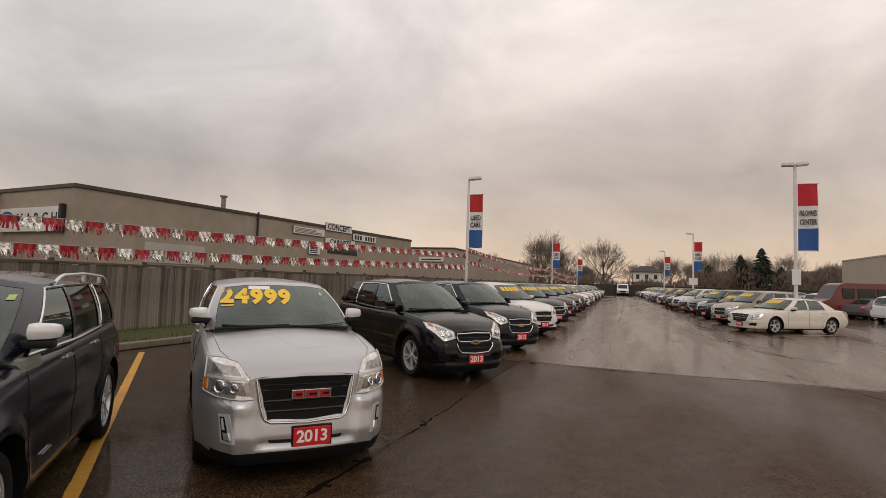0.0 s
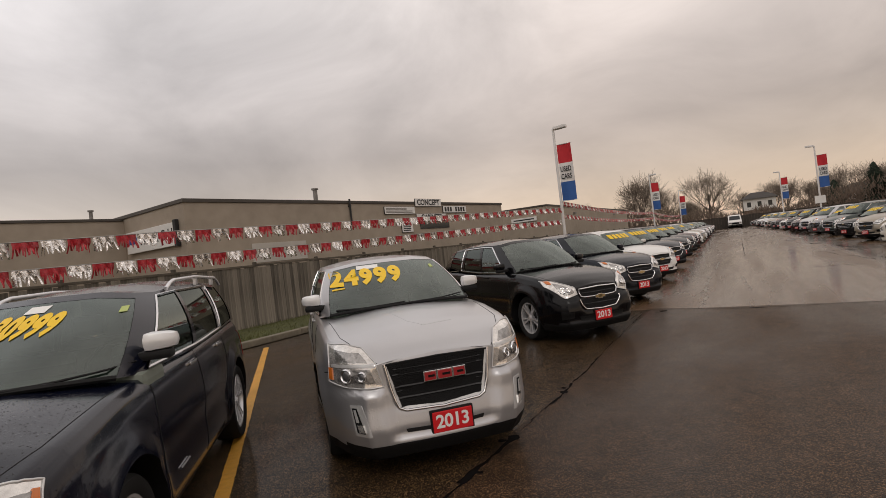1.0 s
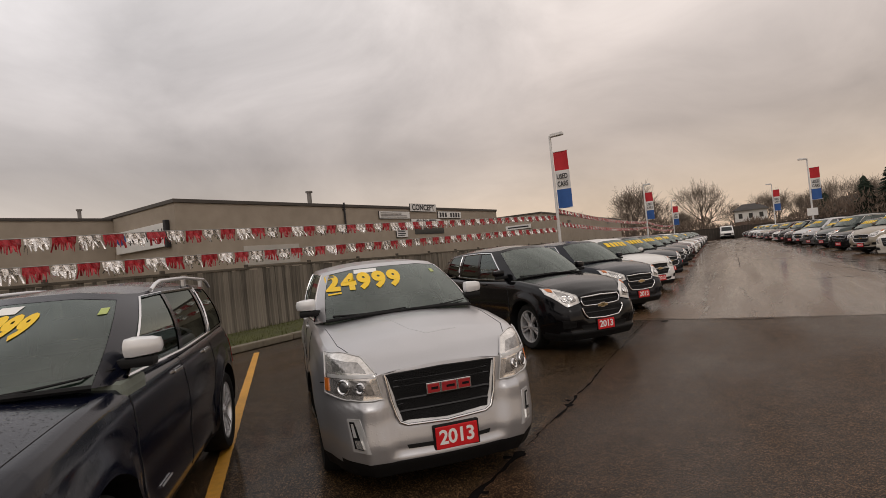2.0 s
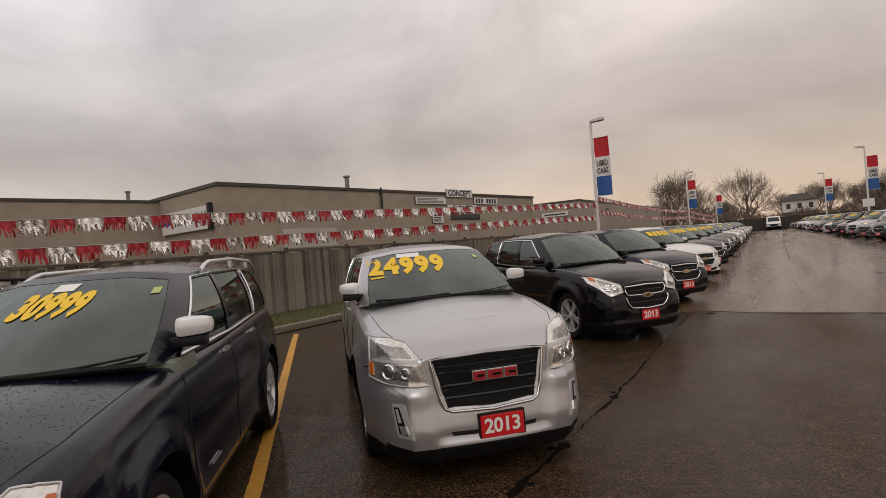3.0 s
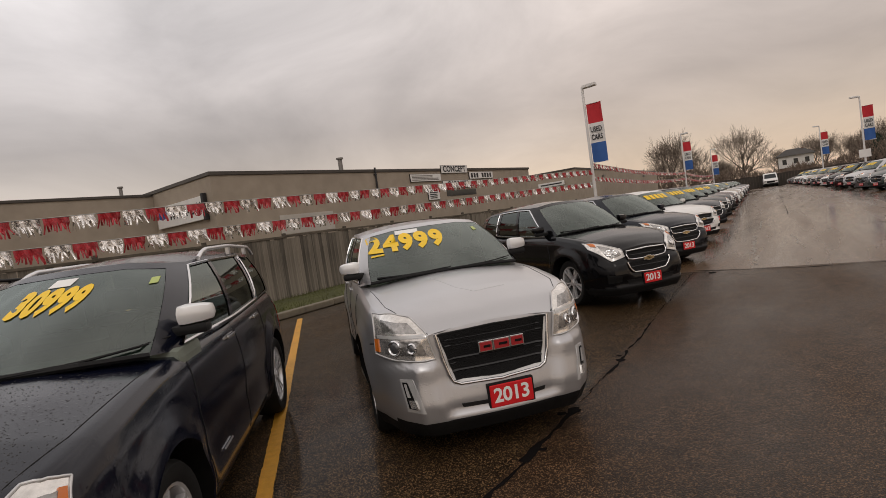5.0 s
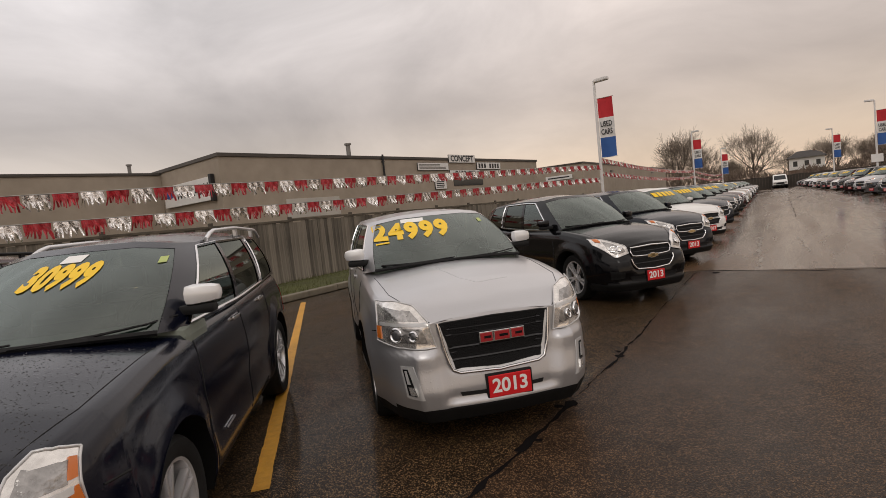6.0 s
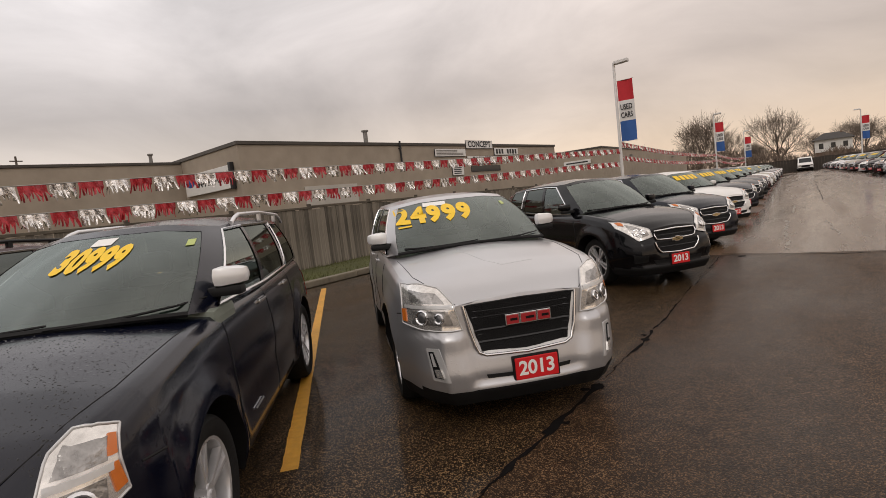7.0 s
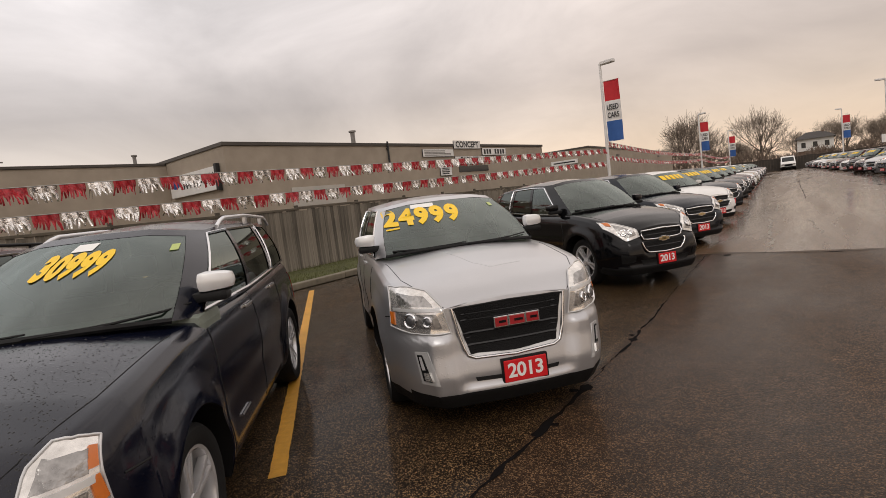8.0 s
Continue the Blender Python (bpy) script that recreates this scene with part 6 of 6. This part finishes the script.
# ---- vans ----
def van(x, y, turn, col, h, label):
    o = tagged(empty("van", pose(x, y, 0, 0, 0, turn)), label, "van")
    b = bmesh.new()
    prof = [(0.0, 0.45), (0.0, 0.95), (0.18, 1.10), (0.75, 1.28), (1.35, h - 0.12), (1.7, h), (4.9, h), (5.05, h - 0.2), (5.1, 0.5), (4.9, 0.35), (0.15, 0.35)]
    sides = []
    for s, inset in ((-1, 0.0), (1, 0.0)):
        sides.append([b.verts.new((s * (0.98 - max(0, z - 1.2) * 0.10), y_, z)) for y_, z in prof])
    for k in range(len(prof)):
        k2 = (k + 1) % len(prof)
        b.faces.new((sides[0][k], sides[1][k], sides[1][k2], sides[0][k2]))
    b.faces.new(sides[0])
    b.faces.new(sides[1][::-1])
    bmesh.ops.recalc_face_normals(b, faces=b.faces)
    bmesh.ops.bevel(b, geom=list(b.edges), offset=0.05, segments=2, affect="EDGES")
    part("body", b, col, o, "", 40)
    b = bmesh.new()
    vs = [b.verts.new(p) for p in ((-0.82, 0.80, 1.315), (0.82, 0.80, 1.315), (0.74, 1.33, h - 0.18), (-0.74, 1.33, h - 0.18))]
    for v in vs:
        v.co.y -= 0.025
        v.co.z += 0.012
    b.faces.new(vs)
    part("windshield", b, WINDARK, o, "dark windscreen")
    for s in (-1, 1):
        for y0, y1 in ((1.5, 2.3), (2.5, 3.6), (3.75, 4.8)):
            part("side_window", box(min(s * 0.90, s * 0.965), max(s * 0.90, s * 0.965), y0, y1, 1.32, h - 0.35, 0.02), WINDARK, o)
        part("headlight", box(min(s * 0.6, s * 0.9), max(s * 0.6, s * 0.9), -0.03, 0.06, 0.78, 0.95, 0.02), LAMPCLEAR, o)
        for yy in (0.95, 4.1):
            t_ = part("tyre", tyre_bm(0.35, 0.24), RUBBER, o, "", 40)
            t_.matrix_basis = Matrix.Translation((s * 0.86, yy, 0.35)) @ (Matrix.Rotation(math.pi, 4, "Z") if s < 0 else Matrix.Identity(4))
            part("rim", rim_bm(0.245, 0.24, 6, False), ALLOY, t_, "", 35)
    part("grille", box(-0.55, 0.55, -0.03, 0.03, 0.62, 0.92, 0.02), GLOSSBLACK, o)
    part("bumper", box(-0.95, 0.95, -0.09, 0.08, 0.36, 0.56, 0.03), PLASTIC, o)
    return o


van(-2.9, 99, 4, WHITE, 2.15, "white cargo van parked at the end of the lane")
van(11.6, 43.0, -74, RED, 2.4, "red van parked behind the white sedan")
red_car = copy_thing(eq_car, parked(-7.8, 97, 20))
for ch in [q for q in red_car.children if q.name.startswith("price")]:
    bpy.data.objects.remove(ch)
repaint(red_car, RED)
tagged(red_car, "red SUV parked at the end of the lane", "car")


# ---- trees, houses and bushes at the far end ----
def bare_tree(seed, h, spread):
    """A leafless tree: tapered trunk, limbs and a crown of fine twigs."""
    rnd_ = random.Random(seed)
    o = empty("tree")
    bt, bw = bmesh.new(), bmesh.new()

    def grow(p, d, ln, r, depth):
        n = (4, 4, 3, 3, 2, 2)[depth]
        pts, rad, dd = [p], [r], d.copy()
        for k in range(n):
            dd = (dd + Vector((rnd_.uniform(-1, 1), rnd_.uniform(-1, 1), rnd_.uniform(-0.5, 0.9))) * (0.07, 0.16, 0.2, 0.22, 0.24, 0.24)[depth]).normalized()
            pts.append(pts[-1] + dd * ln / n)
            rad.append(max(0.010, r * (1 - 0.5 * (k + 1) / n)))
        tube(bt if depth < 2 else bw, pts, rad, (8, 5, 4, 3, 3, 3)[depth], False)
        if depth >= 5:
            return
        spin = rnd_.uniform(0, 6.28)
        u_ = dd.orthogonal().normalized()
        v_ = dd.cross(u_)
        kids = (6, 5, 4, 4, 3)[depth]
        for k in range(kids):
            f = 0.42 + 0.58 * (k + rnd_.uniform(0.2, 0.8)) / kids if k < kids - 1 else 1.0
            i = min(n - 1, int(f * n))
            base = pts[i].lerp(pts[i + 1], f * n - i)
            a = spin + 2.4 * k
            tilt = spread * (rnd_.uniform(0.7, 1.25) if k < kids - 1 else rnd_.uniform(0.1, 0.35))
            nd = dd * math.cos(tilt) + (u_ * math.cos(a) + v_ * math.sin(a)) * math.sin(tilt)
            nd = (nd + Vector((0, 0, 0.16))).normalized()
            grow(base, nd, ln * rnd_.uniform(0.62, 0.86) * (1.25 - 0.35 * f), max(0.011, rad[i] * rnd_.uniform(0.5, 0.72)), depth + 1)

    grow(Vector((0, 0, 0)), Vector((0, 0, 1)), h * 0.30, h * 0.024, 0)
    part("trunk", bt, BARK, o)
    part("crown", bw, TWIG, o)
    return o


TREES = [bare_tree(3, 10.5, 0.75), bare_tree(8, 9.0, 0.62), bare_tree(15, 8.0, 0.8)]
spots = [(-7.4, 118, 0, 1.35), (-20.5, 116, 1, 1.75), (-17.0, 122, 2, 1.6), (-34, 124, 1, 1.2), (-40, 120, 2, 1.2), (-47, 130, 0, 0.9), (-28, 128, 2, 0.9), (8.5, 192, 1, 1.6), (11.5, 126, 2, 1.0), (13, 132, 1, 1.2), (-12, 130, 1, 0.9),
         (20, 128, 0, 1.1), (27, 135, 2, 1.2), (36, 130, 1, 1.1), (45, 128, 0, 1.1), (55, 120, 2, 1.2), (63, 116, 1, 1.15), (70, 112, 0, 1.1), (-3.5, 200, 2, 1.6), (49, 132, 1, 1.2), (6, 205, 0, 1.5), (10.5, 138, 1, 1.05), (16, 140, 0, 1.2), (-24, 126, 0, 1.0), (-31, 120, 2, 1.0), (-14, 136, 2, 1.1), (24, 142, 1, 1.3), (31, 140, 0, 1.2), (40, 138, 2, 1.3)]
for k, (x, y, q, sc) in enumerate(spots):
    m = pose(x, y, -0.03, 0, 0, 57 * k) @ Matrix.Scale(sc, 4)
    t_ = TREES[q] if k in (0, 1, 2) else copy_thing(TREES[q], m)
    if k not in (0, 1, 2):
        t_.scale = (sc, sc, sc)
        tagged(t_, "bare grey-brown winter tree at the lot's edge", "tree", "bare trees")
for k in (0, 1, 2):
    x, y, q, sc = spots[k]
    TREES[q].matrix_basis = pose(x, y, -0.03, 0, 0, 57 * k) @ Matrix.Scale(sc, 4)
    tagged(TREES[q], "bare grey-brown winter tree at the lot's edge", "tree", "bare trees")


def conifer(x, y, h, seed):
    rnd_ = random.Random(seed)
    o = tagged(empty("conifer", pose(x, y, -0.03)), "dark green spruce with ragged outline", "tree", "conifers")
    b = bmesh.new()
    tube(b, [(0, 0, 0), (0, 0, h * 0.95)], [0.16, 0.03], 7)
    part("trunk", b, BARK, o)
    b = bmesh.new()
    for k in range(520):
        f = rnd_.random() ** 0.8
        z = h * (0.12 + 0.88 * f)
        r = (1 - f) ** 0.6 * h * 0.36 * rnd_.uniform(0.4, 1.2) + 0.15
        a = rnd_.uniform(0, 6.28)
        d = Vector((math.cos(a), math.sin(a), -0.25))
        s = Vector((-math.sin(a), math.cos(a), 0)) * (0.22 + 0.22 * (1 - f))
        p = Vector((0, 0, z))
        tip = p + d * r
        midp = p + d * r * 0.55 + Vector((0, 0, 0.05))
        v = [b.verts.new(q) for q in (p, midp + s, tip, midp - s, midp + Vector((0, 0, 0.16)))]
        b.faces.new((v[0], v[1], v[4]))
        b.faces.new((v[1], v[2], v[4]))
        b.faces.new((v[2], v[3], v[4]))
        b.faces.new((v[3], v[0], v[4]))
    part("crown", b, NEEDLE, o)


for k, (x, y, h) in enumerate(((17.5, 112, 8.2), (20.6, 110, 9.4), (24.5, 114, 6.2), (12.8, 120, 6.5), (43.5, 112, 9.0))):
    conifer(x, y, h, 30 + k)


def house(x, y, w, d, h, label, white=True):
    o = tagged(empty("house", pose(x, y, 0)), label, "house")
    part("wall", box(-w / 2, w / 2, 0, d, 0, h * 0.5, 0.02), HBRICK, o, "brown lower storey")
    part("wall", box(-w / 2 - 0.15, w / 2 + 0.15, -0.25, d, h * 0.5 + 0.003, h, 0.02), SIDING if white else HBRICK, o, "white upper storey" if white else "")
    b = bmesh.new()
    e = 0.8
    vs = [b.verts.new(p) for p in ((-w / 2 - e, -0.25 - e, h), (w / 2 + e, -0.25 - e, h), (w / 2 + e, d + e, h), (-w / 2 - e, d + e, h), (-w / 2 + 2, d / 2, h + 2.0), (w / 2 - 2, d / 2, h + 2.0))]
    for f in ((0, 1, 5, 4), (2, 3, 4, 5), (1, 2, 5), (3, 0, 4), (3, 2, 1, 0)):
        b.faces.new([vs[i] for i in f])
    part("roof", b, ROOF, o, "dark shingle roof")
    part("chimney", box(w * 0.2, w * 0.2 + 0.6, d * 0.4, d * 0.4 + 0.6, h + 0.6, h + 2.1, 0.02), HBRICK, o)
    for k in range(3):
        xx = -w / 2 + w * (k + 0.5) / 3
        wi = part("window", box(xx - 0.62, xx + 0.62, -0.29, -0.20, h * 0.62, h * 0.88, 0.01), SIDING, o)
        part("pane", box(xx - 0.52, xx + 0.52, -0.30, -0.27, h * 0.64, h * 0.86), WINDARK, wi)


house(1.2, 185, 8.2, 9, 6.8, "two-storey house with white upper siding and dark hip roof")
house(22, 150, 9, 8, 4.6, "low brown house behind the trees", False)
house(33, 128, 11, 9, 4.2, "low brown bungalow behind the lot", False)

annex = tagged(empty("commercial_building", pose(33.0, 72, 0)), "flat-roofed beige building beside the lot", "building")
part("wall", box(-6, 30, 0, 18, 0, 6.2, 0.02), STUCCO2, annex)
part("coping", box(-6.05, 30.05, -0.05, 18.05, 6.2, 6.4, 0.02), STUCCO2, annex)
for k in range(4):
    part("bay_door", box(-4 + 6 * k, 0 + 6 * k, -0.06, 0.0, 0, 3.4, 0.01), GALV, annex)

# a dark board fence and bushes that close the far end
b = bmesh.new()
for k in range(330):
    x = -40 + 0.42 * k
    add_box(b, x, x + 0.40, 104, 104.05, 0, 2.0 + 0.05 * math.sin(k * 7.1))
tagged(part("far_fence", b, FARWOOD), "dark wooden fence that closes the far end", "fence", "", "structure")
rnd = random.Random(77)
b = bmesh.new()
for k in range(34000):
    x = rnd.uniform(-70, 85)
    hh = 4.4 + 0.9 * math.sin(x * 0.21) + 0.6 * math.sin(x * 0.77 + 1) + (0.9 if x > 14 else 0.0) - (1.2 if -6 < x < -2 else (2.4 if -2 <= x < 10 else 0.0))
    y = 108 + rnd.random() ** 2 * 20
    z = rnd.random() ** 1.3 * max(1.5, hh)
    ln, wd = rnd.uniform(0.5, 1.2), rnd.uniform(0.05, 0.14)
    a, lean = rnd.uniform(0, 6.28), rnd.uniform(-0.7, 0.7)
    u_ = Vector((math.cos(a), math.sin(a), 0)) * wd
    p = Vector((x, y, z))
    b.faces.new((b.verts.new(p - u_), b.verts.new(p + u_), b.verts.new(p + Vector((lean * ln, 0.3 * lean * ln, ln)))))
tagged(part("bushes", b, HEDGE), "tangle of bare brown winter bushes beyond the lot", "bushes", "", "stuff")
b = bmesh.new()
tube(b, [(-61.5, 17.4, 0), (-61.5, 17.4, 10.4)], [0.15, 0.09], 8)
add_box(b, -61.55, -61.45, 16.9, 17.9, 9.9, 10.0)
tagged(part("utility_pole", b, BARK), "wooden utility pole with one cross-arm", "pole")
